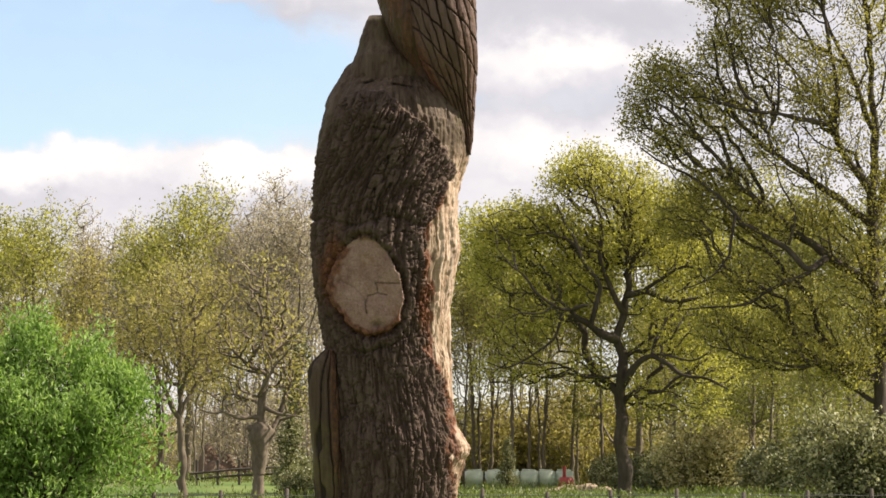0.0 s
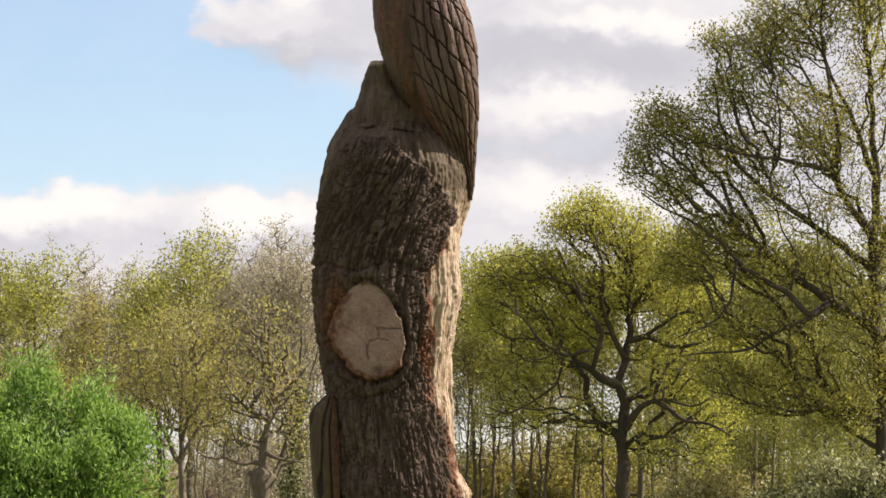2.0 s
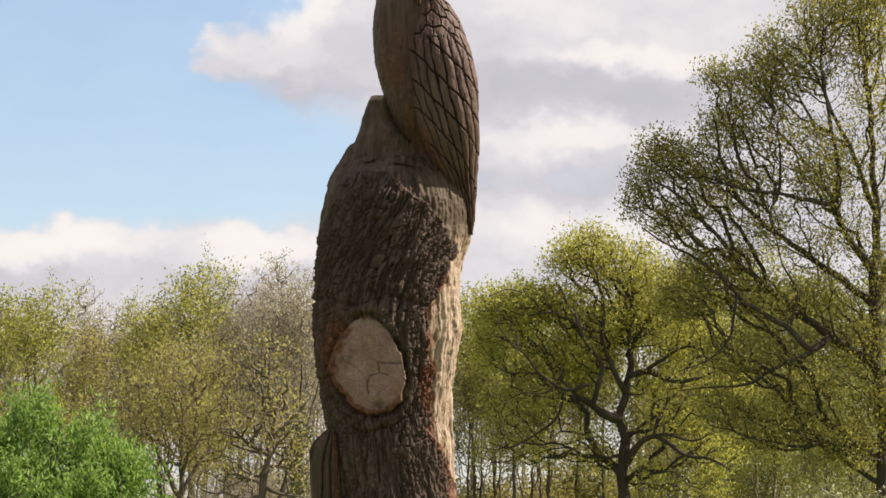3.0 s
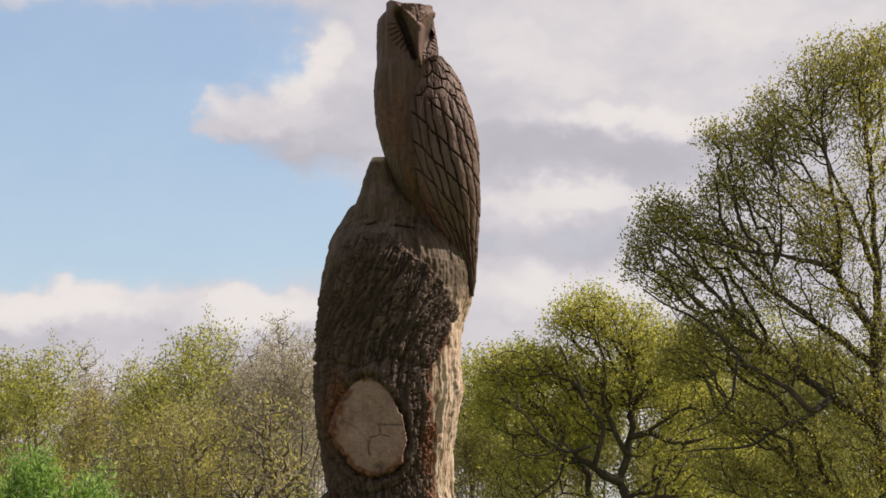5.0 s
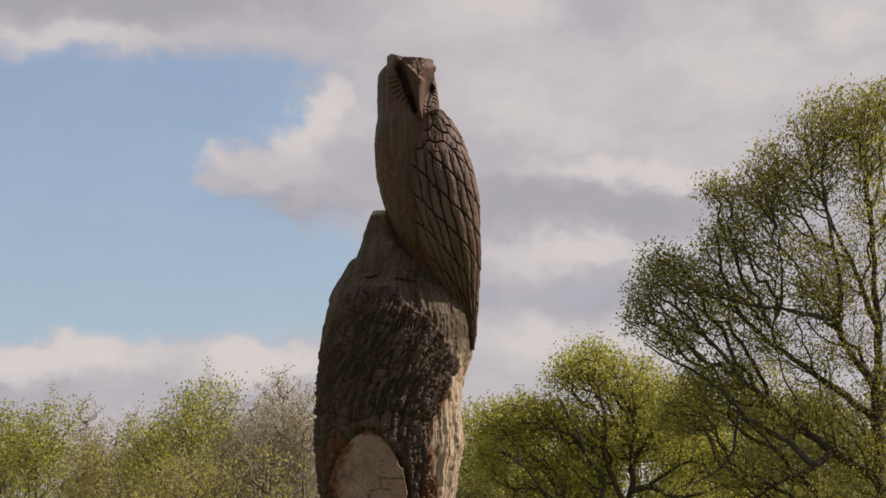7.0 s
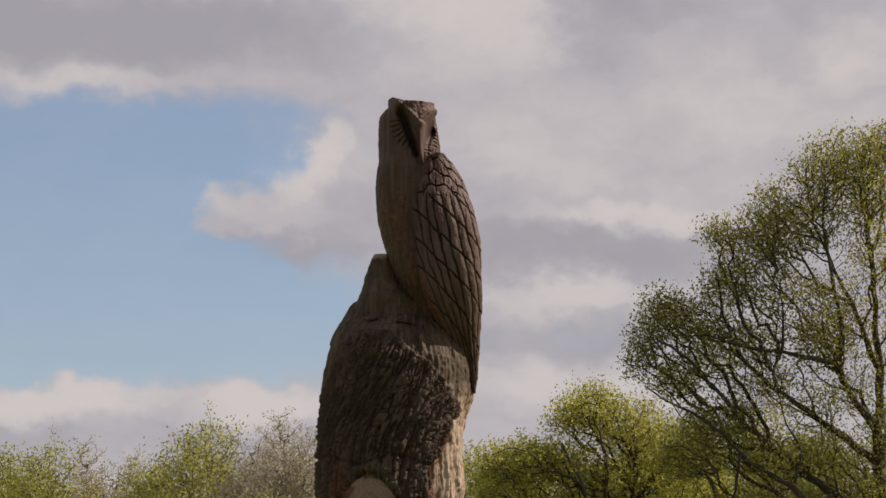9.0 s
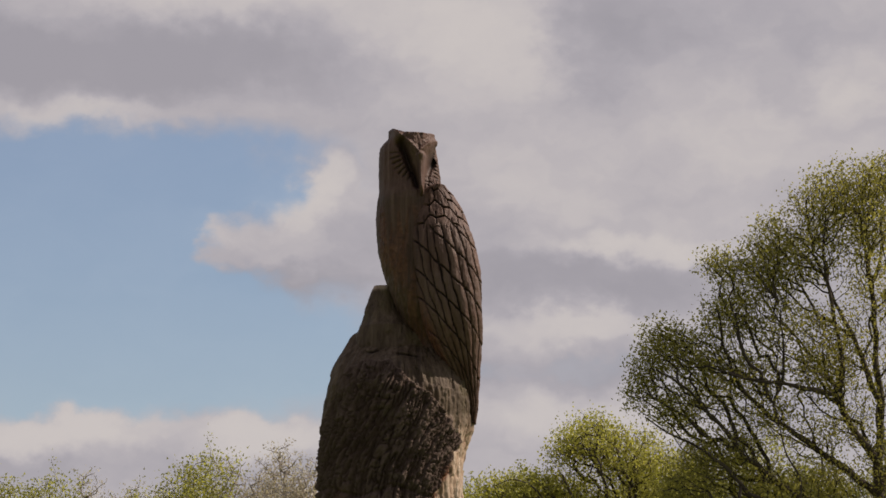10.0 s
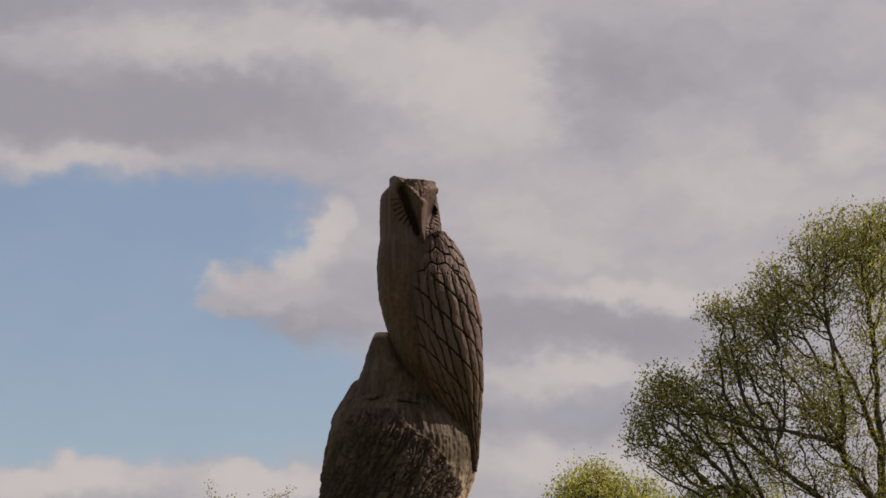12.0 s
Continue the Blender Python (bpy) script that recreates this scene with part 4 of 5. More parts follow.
# the oak in the field edge
make_tree("oak_tree", "gnarled oak tree with dark limbs and small yellow-green spring leaves", 11,
          [(5.69, 116, 12.99, 1.22, 3.0, 0.88, 260, 0.1), (4.8, 116, 12.54, 0.88, 2.2, 0.66, 120, 0.1), (7.02, 116, 12.32, 1.55, 3.0, 1.11, 330, 0.1), (8.79, 116, 11.43, 1.77, 3.0, 1.22, 380, 0.1), (3.24, 116, 10.76, 1.66, 3.0, 0.88, 330, 0.1), (1.91, 116, 10.76, 1.00, 2.2, 0.77, 190, 0.1), (4.79, 116, 10.76, 1.55, 3.0, 1.00, 330, 0.1), (7.01, 116, 10.09, 1.77, 3.0, 1.11, 330, 0.1), (9.66, 116, 9.65, 1.77, 3.0, 1.11, 360, 0.1), (3.01, 116, 8.98, 1.55, 3.0, 1.11, 150, 0.1), (5.01, 116, 8.76, 1.33, 3.0, 0.88, 220, 0.1), (1.68, 116, 9.2, 0.77, 2.2, 1.00, 120, 0.1), (8.77, 116, 7.65, 1.55, 3.0, 0.88, 200, 0.1), (10.76, 116, 7.65, 1.33, 3.0, 1.11, 200, 0.1), (3.9, 116, 7.21, 1.33, 3.0, 0.88, 85, 0.1), (2.35, 116, 6.54, 1.11, 2.2, 1.11, 85, 0.1), (5.88, 116, 5.22, 1.11, 2.2, 0.77, 90, 0.1), (8.98, 116, 6.1, 1.33, 3.0, 0.77, 180, 0.1), (10.52, 116, 5.22, 1.33, 3.0, 0.88, 190, 0.1), (3.45, 116, 5.22, 1.33, 3.0, 0.77, 75, 0.1), (1.9, 116, 5.0, 0.88, 2.2, 0.88, 50, 0.1), (8.09, 116, 4.11, 1.11, 2.2, 0.66, 70, 0.1), (10.07, 116, 3.67, 1.11, 2.2, 0.66, 80, 0.1)],
          [([(7.16, 115.0, -0.93), (7.08, 115.0, 0.12), (6.92, 115.1, 3.22), (6.84, 115.1, 4.31), (7.02, 115.1, 5.41), (6.68, 115.2, 6.29), (7.03, 115.2, 7.17), (7.22, 115.2, 8.49), (7.13, 115.2, 9.6), (7.36, 115.3, 10.92), (7.24, 115.3, 12.25)], 0.36, 0.05, None),
           ([(6.7, 114.8, 6.14), (6.03, 114.5, 6.48), (5.47, 114.3, 6.91), (4.96, 114.0, 7.11), (4.95, 113.8, 7.43), (5.55, 113.5, 7.52)], 0.2, 0.07, 0),
           ([(5.69, 114.3, 6.8), (5.91, 114.2, 7.66), (6.12, 114.1, 8.42), (5.46, 113.9, 9.07), (5.13, 113.8, 9.93), (4.7, 113.7, 10.58), (4.37, 113.6, 11.44)], 0.13, 0.03, 0),
           ([(4.94, 113.5, 7.17), (4.35, 113.4, 7.41), (3.59, 113.3, 7.94), (3.16, 113.2, 8.59), (2.61, 113.1, 9.01), (2.07, 113.0, 9.66)], 0.08, 0.02, 0),
           ([(4.68, 113.5, 6.44), (3.8, 113.4, 5.78), (3.04, 113.2, 5.35), (2.39, 113.1, 5.02), (1.64, 113.0, 5.34)], 0.06, 0.02, 0),
           ([(6.88, 115.0, 4.31), (7.34, 114.7, 5.17), (7.98, 114.3, 5.6), (8.5, 114.0, 5.37), (9.23, 113.7, 4.82), (10.06, 113.3, 4.7), (10.89, 113.0, 4.26)], 0.17, 0.03, 0),
           ([(7.95, 114.0, 5.54), (8.58, 113.7, 5.68), (9.42, 113.3, 5.35), (10.25, 113.0, 5.77)], 0.07, 0.02, 0),
           ([(7.16, 115.0, 7.82), (7.79, 114.6, 8.13), (8.85, 114.2, 7.67), (9.69, 113.9, 7.76), (10.75, 113.5, 8.17)], 0.16, 0.03, 0),
           ([(7.78, 114.5, 8.08), (8.42, 114.2, 8.65), (9.28, 114.0, 9.07), (10.12, 113.8, 8.84), (10.97, 113.5, 9.47)], 0.09, 0.02, 0),
           ([(7.02, 115.0, 7.16), (6.49, 114.8, 8.25), (6.05, 114.7, 9.34), (6.15, 114.5, 10.2), (6.04, 114.3, 11.29), (5.7, 114.2, 12.37), (5.81, 114.0, 13.23)], 0.13, 0.03, 0),
           ([(6.08, 114.5, 9.76), (5.37, 114.3, 9.64), (4.71, 114.0, 10.17), (3.83, 113.8, 10.37), (3.17, 113.5, 10.13), (2.3, 113.3, 10.44)], 0.07, 0.02, 0),
           ([(7.21, 115.0, 9.14), (8.03, 114.8, 10.22), (8.67, 114.5, 11.08), (9.75, 114.2, 11.72), (10.6, 114.0, 11.48)], 0.11, 0.02, 0),
           ([(7.35, 115.0, 10.9), (6.72, 114.8, 11.76), (6.49, 114.5, 12.62), (5.6, 114.2, 13.04), (4.93, 114.0, 12.79)], 0.08, 0.02, 0),
           ([(3.82, 113.6, 10.35), (3.17, 113.4, 10.99), (2.51, 113.2, 11.19), (1.64, 113.0, 10.85)], 0.04, 0.015, 0),
           ([(4.35, 113.3, 7.4), (3.8, 113.2, 7.07), (3.15, 113.1, 7.28), (2.29, 113.0, 6.85)], 0.05, 0.015, 0)],
          OAK_BARK, OAK_LEAF, each=13, size=0.11, spread=0.28, twig=0.008, reach=0.36, rise=0.3, jitter=0.26)

# the tall tree beside it
make_tree("tall_oak_tree", "tall spreading oak tree with dark branches and sparse young leaves", 23,
          [(11.00, 104.5, 14.4, 1.1, 2.0, 0.9, 115, 0.0), (13.30, 104.5, 14.1, 1.2, 2.0, 1.0, 106, 0.0), (14.51, 104.5, 19.55, 1.70, 2.4, 1.32, 370, 0.0), (12.49, 104.5, 18.33, 1.51, 2.4, 1.14, 270, 0.0), (10.85, 104.5, 17.72, 1.32, 2.4, 1.04, 256, 0.0), (10.04, 104.5, 16.3, 1.04, 2.4, 0.95, 185, 0.0), (9.65, 104.5, 18.13, 0.57, 1.4, 0.57, 56, 0.0), (12.07, 104.5, 16.1, 1.51, 2.4, 1.14, 199, 0.0), (14.06, 104.5, 15.29, 1.32, 2.4, 1.32, 157, 0.0), (8.62, 104.5, 14.89, 1.32, 2.4, 1.04, 256, 0.0), (7.62, 104.5, 15.29, 0.85, 1.4, 0.76, 135, 0.0), (7.02, 104.5, 14.38, 0.57, 1.4, 0.57, 78, 0.0), (9.62, 104.5, 13.88, 1.42, 2.4, 1.14, 199, 0.0), (11.23, 104.5, 12.67, 1.32, 2.4, 0.95, 142, 0.0), (8.21, 104.5, 12.87, 1.14, 2.4, 0.76, 185, 0.0), (6.81, 104.5, 13.48, 0.57, 1.4, 0.47, 56, 0.0), (13.03, 104.5, 12.07, 1.14, 2.4, 0.95, 92, 0.0), (9.60, 104.5, 11.26, 1.51, 2.4, 0.95, 301, 0.0), (11.41, 104.5, 10.06, 1.51, 2.4, 0.85, 231, 0.0), (8.59, 104.5, 10.06, 1.32, 2.4, 0.76, 231, 0.0), (13.41, 104.5, 10.26, 1.14, 2.4, 0.95, 162, 0.0), (10.58, 104.5, 8.06, 1.70, 2.4, 0.95, 301, 0.0), (12.78, 104.5, 7.06, 1.51, 2.4, 1.14, 278, 0.0), (14.39, 104.5, 8.66, 0.95, 1.4, 1.14, 150, 0.0), (13.96, 104.5, 5.07, 1.70, 2.4, 0.95, 278, 0.0), (11.37, 104.5, 5.66, 1.70, 2.4, 0.95, 278, 0.0), (9.77, 104.5, 6.26, 1.14, 2.4, 0.76, 138, 0.0), (16.46, 104.5, 14.69, 1.70, 2.4, 2.84, 284, 0.0), (16.39, 104.5, 8.66, 1.51, 2.4, 2.27, 278, 0.0), (15.17, 104.5, 6.26, 0.95, 1.4, 1.14, 138, 0.0), (14.73, 104.5, 20.98, 1.70, 2.2, 0.95, 213, 0.0), (13.31, 104.5, 20.36, 1.14, 2.2, 0.95, 142, 0.0), (11.69, 104.5, 19.14, 0.95, 2.2, 0.76, 106, 0.0), (15.94, 104.5, 21.18, 1.14, 2.2, 0.95, 142, 0.0), (15.29, 104.5, 17.52, 1.14, 2.2, 1.32, 142, 0.0), (13.05, 104.5, 14.49, 1.14, 2.2, 1.14, 127, 0.0), (14.44, 104.5, 12.67, 0.95, 2.2, 1.14, 86, 0.0), (15.62, 104.5, 11.06, 0.95, 2.2, 1.14, 162, 0.0)],
          [([(15.4, 105.0, 1.06), (15.53, 105.0, 4.68), (15.39, 105.1, 6.61), (15.24, 105.1, 10.11), (15.42, 105.2, 12.97), (15.21, 105.2, 16.81), (14.97, 105.3, 20.09), (14.9, 105.3, 21.2)], 0.3, 0.05, None),
           ([(15.1, 105.0, 10.1), (13.3, 104.6, 11.29), (11.26, 104.2, 12.74), (10.29, 103.8, 13.64), (9.65, 103.4, 14.95), (9.46, 103.0, 16.29)], 0.15, 0.03, 0),
           ([(15.23, 105.0, 11.19), (13.98, 104.5, 12.63), (13.78, 104.0, 13.38), (12.52, 103.5, 13.6), (10.47, 103.0, 13.8), (8.97, 102.5, 14.24)], 0.15, 0.03, 0),
           ([(13.78, 104.0, 13.38), (13.95, 103.9, 14.19), (13.64, 103.8, 16.18), (13.28, 103.6, 18.19), (13.38, 103.5, 19.78)], 0.11, 0.03, 0),
           ([(15.26, 105.0, 13.37), (14.6, 104.9, 15.26), (13.91, 104.8, 16.6), (13.21, 104.6, 18.35), (12.4, 104.5, 19.35)], 0.12, 0.03, 0),
           ([(15.39, 105.0, 7.69), (13.66, 104.5, 8.72), (11.87, 104.0, 10.02), (10.5, 103.5, 11.05), (9.14, 103.0, 12.61), (8.18, 102.5, 13.55), (7.16, 102.0, 14.08)], 0.19, 0.03, 0),
           ([(13.12, 103.5, 7.9), (11.93, 103.3, 9.05), (10.46, 103.2, 9.83), (9.66, 103.0, 10.75), (8.59, 102.8, 11.51), (7.59, 102.7, 11.88), (6.8, 102.5, 12.46)], 0.13, 0.025, 0),
           ([(12.97, 103.5, 8.15), (11.78, 103.4, 7.73), (10.44, 103.2, 6.91), (9.37, 103.1, 6.91), (8.17, 103.0, 6.78)], 0.09, 0.02, 0),
           ([(15.48, 105.0, 4.98), (13.76, 104.5, 4.97), (12.2, 104.0, 4.85), (10.45, 103.5, 5.21), (9.15, 103.0, 5.6)], 0.1, 0.02, 0),
           ([(10.16, 103.0, 9.94), (9.94, 102.8, 8.54), (9.13, 102.7, 7.75), (7.94, 102.5, 7.35)], 0.06, 0.02, 0),
           ([(15.28, 105.0, 10.1), (16.06, 105.3, 12.15), (16.75, 105.7, 14.83), (17.05, 106.0, 18.16)], 0.16, 0.03, 0),
           ([(12.43, 103.0, 9.54), (12.14, 103.0, 10.53), (11.75, 103.0, 11.12), (11.56, 103.0, 12.12)], 0.06, 0.02, 0),
           ([(11.18, 103.4, 12.65), (11.81, 103.3, 13.93), (11.71, 103.1, 15.51), (11.21, 103.0, 16.89)], 0.06, 0.02, 0)],
          OAK_BARK, TALL_LEAF, each=12, size=0.105, spread=0.26, twig=0.008, reach=0.4, jitter=0.13, rise=0.5)

# the knobbly pollard and its neighbour
make_tree("pollard_oak", "old pollarded oak with pale sunlit trunk and crooked bare branches", 31,
          [(-7.08, 108.0, 6.0, 1.65, 2.6, 1.24, 130, 0.25), (-5.85, 108.0, 6.0, 1.24, 2.6, 1.65, 150, 0.25), (-7.9, 108.0, 4.14, 1.24, 2, 0.62, 50, 0.25), (-5.23, 108.0, 4.35, 0.82, 2, 1.03, 60, 0.25), (-6.68, 108.0, 8.06, 1.65, 2.5, 1.03, 110, 0.25)],
          [([(-6.71, 108.0, -0.16), (-6.71, 108.0, 0.86), (-6.76, 108.0, 1.89), (-6.58, 108.0, 2.67), (-6.62, 108.0, 3.22), (-6.54, 108.0, 4.14), (-6.3, 108.2, 5.17), (-6.16, 108.3, 6.2), (-6.47, 108.2, 7.23), (-6.37, 108.1, 8.27)], 0.25, 0.04, None), ([(-6.73, 108.0, 0.86), (-6.74, 108.0, 1.68), (-6.66, 108.0, 2.26), (-6.6, 108.0, 2.6), (-6.58, 108.0, 2.85)], 0.23, 0.4, 0), ([(-6.86, 108.0, 2.3), (-6.95, 108.0, 2.54), (-7.07, 107.8, 2.81)], 0.16, 0.12, 0), ([(-6.37, 108.0, 2.09), (-6.23, 108.1, 2.46), (-6.21, 108.2, 2.71)], 0.14, 0.1, 0), ([(-6.62, 108.0, 3.22), (-7.28, 107.6, 3.08), (-7.89, 107.2, 3.36), (-8.41, 106.9, 3.22), (-8.92, 106.7, 3.53)], 0.1, 0.025, 0), ([(-6.58, 108.0, 3.49), (-5.74, 107.5, 3.22), (-5.02, 107.1, 3.12)], 0.1, 0.03, 0), ([(-6.46, 108.1, 4.66), (-7.29, 107.5, 5.17), (-7.91, 107.1, 6.0), (-8.12, 107.0, 6.62)], 0.09, 0.02, 0), ([(-6.26, 108.2, 5.38), (-5.44, 107.6, 6.0), (-4.82, 107.2, 6.82)], 0.09, 0.02, 0), ([(-6.5, 108.0, 4.14), (-5.84, 108.4, 4.35), (-5.22, 108.8, 4.14)], 0.07, 0.02, 0)],
          PALE_BARK, OLIVE_LEAF, each=4, size=0.14, spread=0.25, twig=0.016, jitter=0.28)
make_tree("small_oak_tree", "round oak with slender dark trunk and olive-yellow leaves", 37,
          [(-9.95, 110.0, 6.92, 2.62, 3, 1.98, 441, 0.05), (-10.57, 110.0, 5.24, 2.10, 2.6, 1.13, 210, 0.05), (-8.68, 110.0, 5.66, 1.57, 2.6, 1.42, 210, 0.05), (-9.54, 110.0, 7.97, 1.57, 2.4, 1.13, 157, 0.05), (-11.41, 110.0, 5.87, 1.05, 2, 1.13, 94, 0.05)],
          [([(-9.63, 110.0, -0.19), (-9.66, 110.0, 1.48), (-9.76, 110.0, 2.94), (-9.72, 110.0, 4.19), (-9.84, 110.2, 5.66), (-9.64, 110.2, 7.34)], 0.2, 0.04, None), ([(-9.73, 110.0, 3.04), (-10.35, 109.5, 4.19), (-10.67, 109.2, 5.24), (-11.2, 109.1, 6.29)], 0.12, 0.02, 0), ([(-9.74, 110.0, 3.35), (-9.2, 110.4, 4.4), (-8.68, 110.7, 5.24), (-8.37, 110.7, 6.29)], 0.11, 0.02, 0), ([(-9.76, 110.0, 3.98), (-9.31, 109.4, 5.24), (-9.11, 109.1, 6.5)], 0.08, 0.02, 0)],
          POLE_BARK, OLIVE_LEAF, each=10, size=0.1, spread=0.34, twig=0.009, rise=0.5, jitter=0.22)

# woodland behind, in several kinds
lime_tree = upright_tree("woodland_tree", "woodland tree with bright yellow-green spring leaves", 41, 13.5, 0.2, 3.3, 0.2, 900, POLE_BARK, LIME_LEAF, "woodland trees", each=13, size=0.125, spread=0.3, steep=0.2, twig=0.009, far=True)
scatter(lime_tree, [(-13.55, 158, 1.19, 1.0), (-20.74, 150, 1.05, 1.0), (16.43, 170, 1.32, 1.0), (-23.4, 156, 1.1, 1.0), (-15.6, 164, 1.06, 1.0), (15.2, 138, 0.62, 1.1)], 5)
olive_tree = upright_tree("woodland_tree", "woodland tree with olive-green young leaves darkened for shade", 43, 12.5, 0.2, 3.2, 0.12, 760, POLE_BARK, SHADED_WOOD_LEAF, "woodland trees", each=14, size=0.13, spread=0.33, twig=0.009, far=True)
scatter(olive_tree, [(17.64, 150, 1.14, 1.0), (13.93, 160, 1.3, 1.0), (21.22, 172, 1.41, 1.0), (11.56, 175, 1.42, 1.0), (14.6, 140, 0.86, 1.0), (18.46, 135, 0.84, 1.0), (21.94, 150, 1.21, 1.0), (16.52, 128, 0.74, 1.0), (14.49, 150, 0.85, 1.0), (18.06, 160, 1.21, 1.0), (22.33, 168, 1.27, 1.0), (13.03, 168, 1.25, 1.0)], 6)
high_tree = upright_tree("high_crowned_tree", "tall slim woodland tree with bare stem and leafy yellow-green top", 59, 13.5, 0.12, 2.6, 0.46, 680, POLE_BARK, LIME_LEAF, "woodland trees", each=12, size=0.125, spread=0.3, twig=0.009, steep=0.14, far=True)
scatter(high_tree, [(3.97, 172, 1.24, 1.0), (1.9, 178, 1.22, 1.0), (5.92, 176, 1.12, 1.0), (2.9, 181, 1.2, 1.0), (7.7, 178, 1.14, 1.0), (9.4, 176, 1.1, 1.0)], 9)
bare_tree = upright_tree("bare_woodland_tree", "slender grey-brown tree still almost bare with reddish buds", 47, 13.5, 0.14, 2.6, 0.25, 1250, TWIG_BARK, BUD_LEAF, "woodland trees", each=6, size=0.1, spread=0.25, twig=0.010, reach=0.12, jitter=0.06, steep=0.26, far=True)
scatter(bare_tree, [(-8.13, 150, 1.0, 1.0), (-6.79, 156, 1.06, 1.0), (-9.9, 160, 1.12, 1.0), (-7.56, 150, 1.06, 1.0), (-20.26, 170, 1.08, 1.0), (-18.4, 165, 0.98, 1.0), (-12.28, 172, 1.02, 1.0), (-9.82, 175, 1.16, 1.0), (-7.06, 165, 1.1, 1.0), (-22.23, 178, 1.05, 1.0), (-16.79, 178, 1.06, 1.0), (-25.68, 176, 0.99, 1.0), (-17.54, 172, 1.04, 1.0), (-12.96, 168, 0.99, 1.0), (-10.9, 158, 1.02, 1.0), (1.56, 186, 1.0, 1.0), (3.2, 189, 0.95, 1.0), (4.9, 186, 1.0, 1.0), (6.9, 189, 0.95, 1.0), (-11.4, 166, 1.12, 1.0), (25.7, 178, 0.58, 1.0), (-19.5, 160, 0.86, 1.0)], 7)
pole_tree = upright_tree("slender_pole_tree", "slim straight woodland tree with thin bare rising branches", 53, 12.0, 0.12, 1.7, 0.3, 380, POLE_BARK, OLIVE_LEAF, "slim trees", each=8, size=0.12, spread=0.3, twig=0.012, reach=0.1, jitter=0.06, steep=0.24, far=True)
scatter(pole_tree, [(1.25, 173, 0.98, 1.0), (2.17, 178, 1.03, 1.0), (5.02, 174, 1.04, 1.0), (5.81, 178, 0.98, 1.0), (6.5, 183, 1.03, 1.0), (8.11, 180, 0.94, 1.0), (3.35, 183, 1.0, 1.0), (11.63, 150, 0.8, 1.0), (10.9, 156, 0.78, 1.0), (19.04, 152, 0.68, 1.0), (-11.74, 140, 0.72, 1.0), (-11.5, 142, 0.68, 1.0), (-18.02, 150, 1.02, 1.0)], 8)


# ---- shrubs ----
def make_shrub(name, label, seed, at, rx, ry, h, count, bark, leaf, lobes=5, category="bush", spires=0, **kw):
    """A many-stemmed bush, leafy down to the ground, with an uneven top."""
    rng = np.random.default_rng(seed)
    limbs, clouds = [(((0, 0, -0.1), (0, 0, h * 0.3), (0.1, 0, h * 0.7)), 0.06, 0.02, None)], []
    for i in range(lobes):
        a = i * 2.4 + rng.random()
        q = math.sqrt((i + 0.4) / lobes) * 0.62
        ex, ey, ez = math.cos(a) * rx * q, math.sin(a) * ry * q, h * (0.95 - 0.42 * q) * (0.82 + 0.25 * rng.random())
        limbs.append((((0, 0, 0.05), (ex * 0.5, ey * 0.5, ez * 0.4), (ex, ey, ez * 0.9)), 0.04, 0.012, 0))
        clouds.append((ex, ey, ez * 0.72, rx * 0.45, ry * 0.45, ez * 0.33, count // lobes // 2, 0.55))
        clouds.append((ex * 1.15, ey * 1.15, ez * 0.35, rx * 0.42, ry * 0.42, ez * 0.4, count // lobes // 2, 0.6))
    for i in range(spires):
        a, q = rng.uniform(0, 6.28), math.sqrt(rng.random()) * 0.85
        top = h * (0.8 + 0.2 * (1 - q * q)) * (1 - 0.3 * q * q) * rng.uniform(0.88, 1.1)
        clouds.append((math.cos(a) * rx * q, math.sin(a) * ry * q, top - 0.3, 0.14, 0.14, 0.42, 14, 0.1))
    t = make_tree(name, label, seed, clouds, limbs, bark, leaf, category=category, **kw)
    t.location = (*at, 0)
    return t


make_shrub("green_bush", "large bush in dense fresh bright green leaf", 61, (-8.35, 62), 2.6, 2.3, 4.45, 1900, OAK_BARK, GREEN_LEAF, 13, spires=46, each=13, size=0.13, spread=0.15, upright=1.3, narrow=0.4, twig=0.005)
make_shrub("evergreen_bush", "broad dark evergreen bush with glossy leaves, some of them pale", 67, (11.85, 84), 2.2, 1.9, 3.65, 1200, OAK_BARK, BUSH_LEAF, 11, each=14, size=0.12, spread=0.13, twig=0.008)
make_shrub("flowering_bush", "wide bush with faded pale blossom and dark shade below", 71, (12.46, 140), 3.4, 2.0, 4.4, 800, OAK_BARK, BLOSSOM, 9, each=10, size=0.17, spread=0.22, twig=0.01)
first = make_shrub("undergrowth_bush", "dark leafy undergrowth bush at the wood's edge", 73, (11.36, 143), 2.4, 1.8, 2.6, 420, OAK_BARK, DARK_LEAF, 6, each=16, size=0.16, spread=0.25, twig=0.01, far=True)
tagged(first, group="undergrowth")
for x, y, s in [(14.39, 146, 1.1), (14.55, 130, 1.0), (10.2, 150, 0.8), (15.18, 125, 0.9), (9.08, 158, 0.8), (-5.55, 118, 0.55), (-5.75, 128, 0.75), (3.48, 190, 0.9), (6.55, 195, 1.0), (9.29, 190, 1.0), (15.64, 150, 1.2)]:
    c = copy_thing(first, pose(x, y, 0, 0, 0, 67 * x))
    c.scale = (s, s, s)

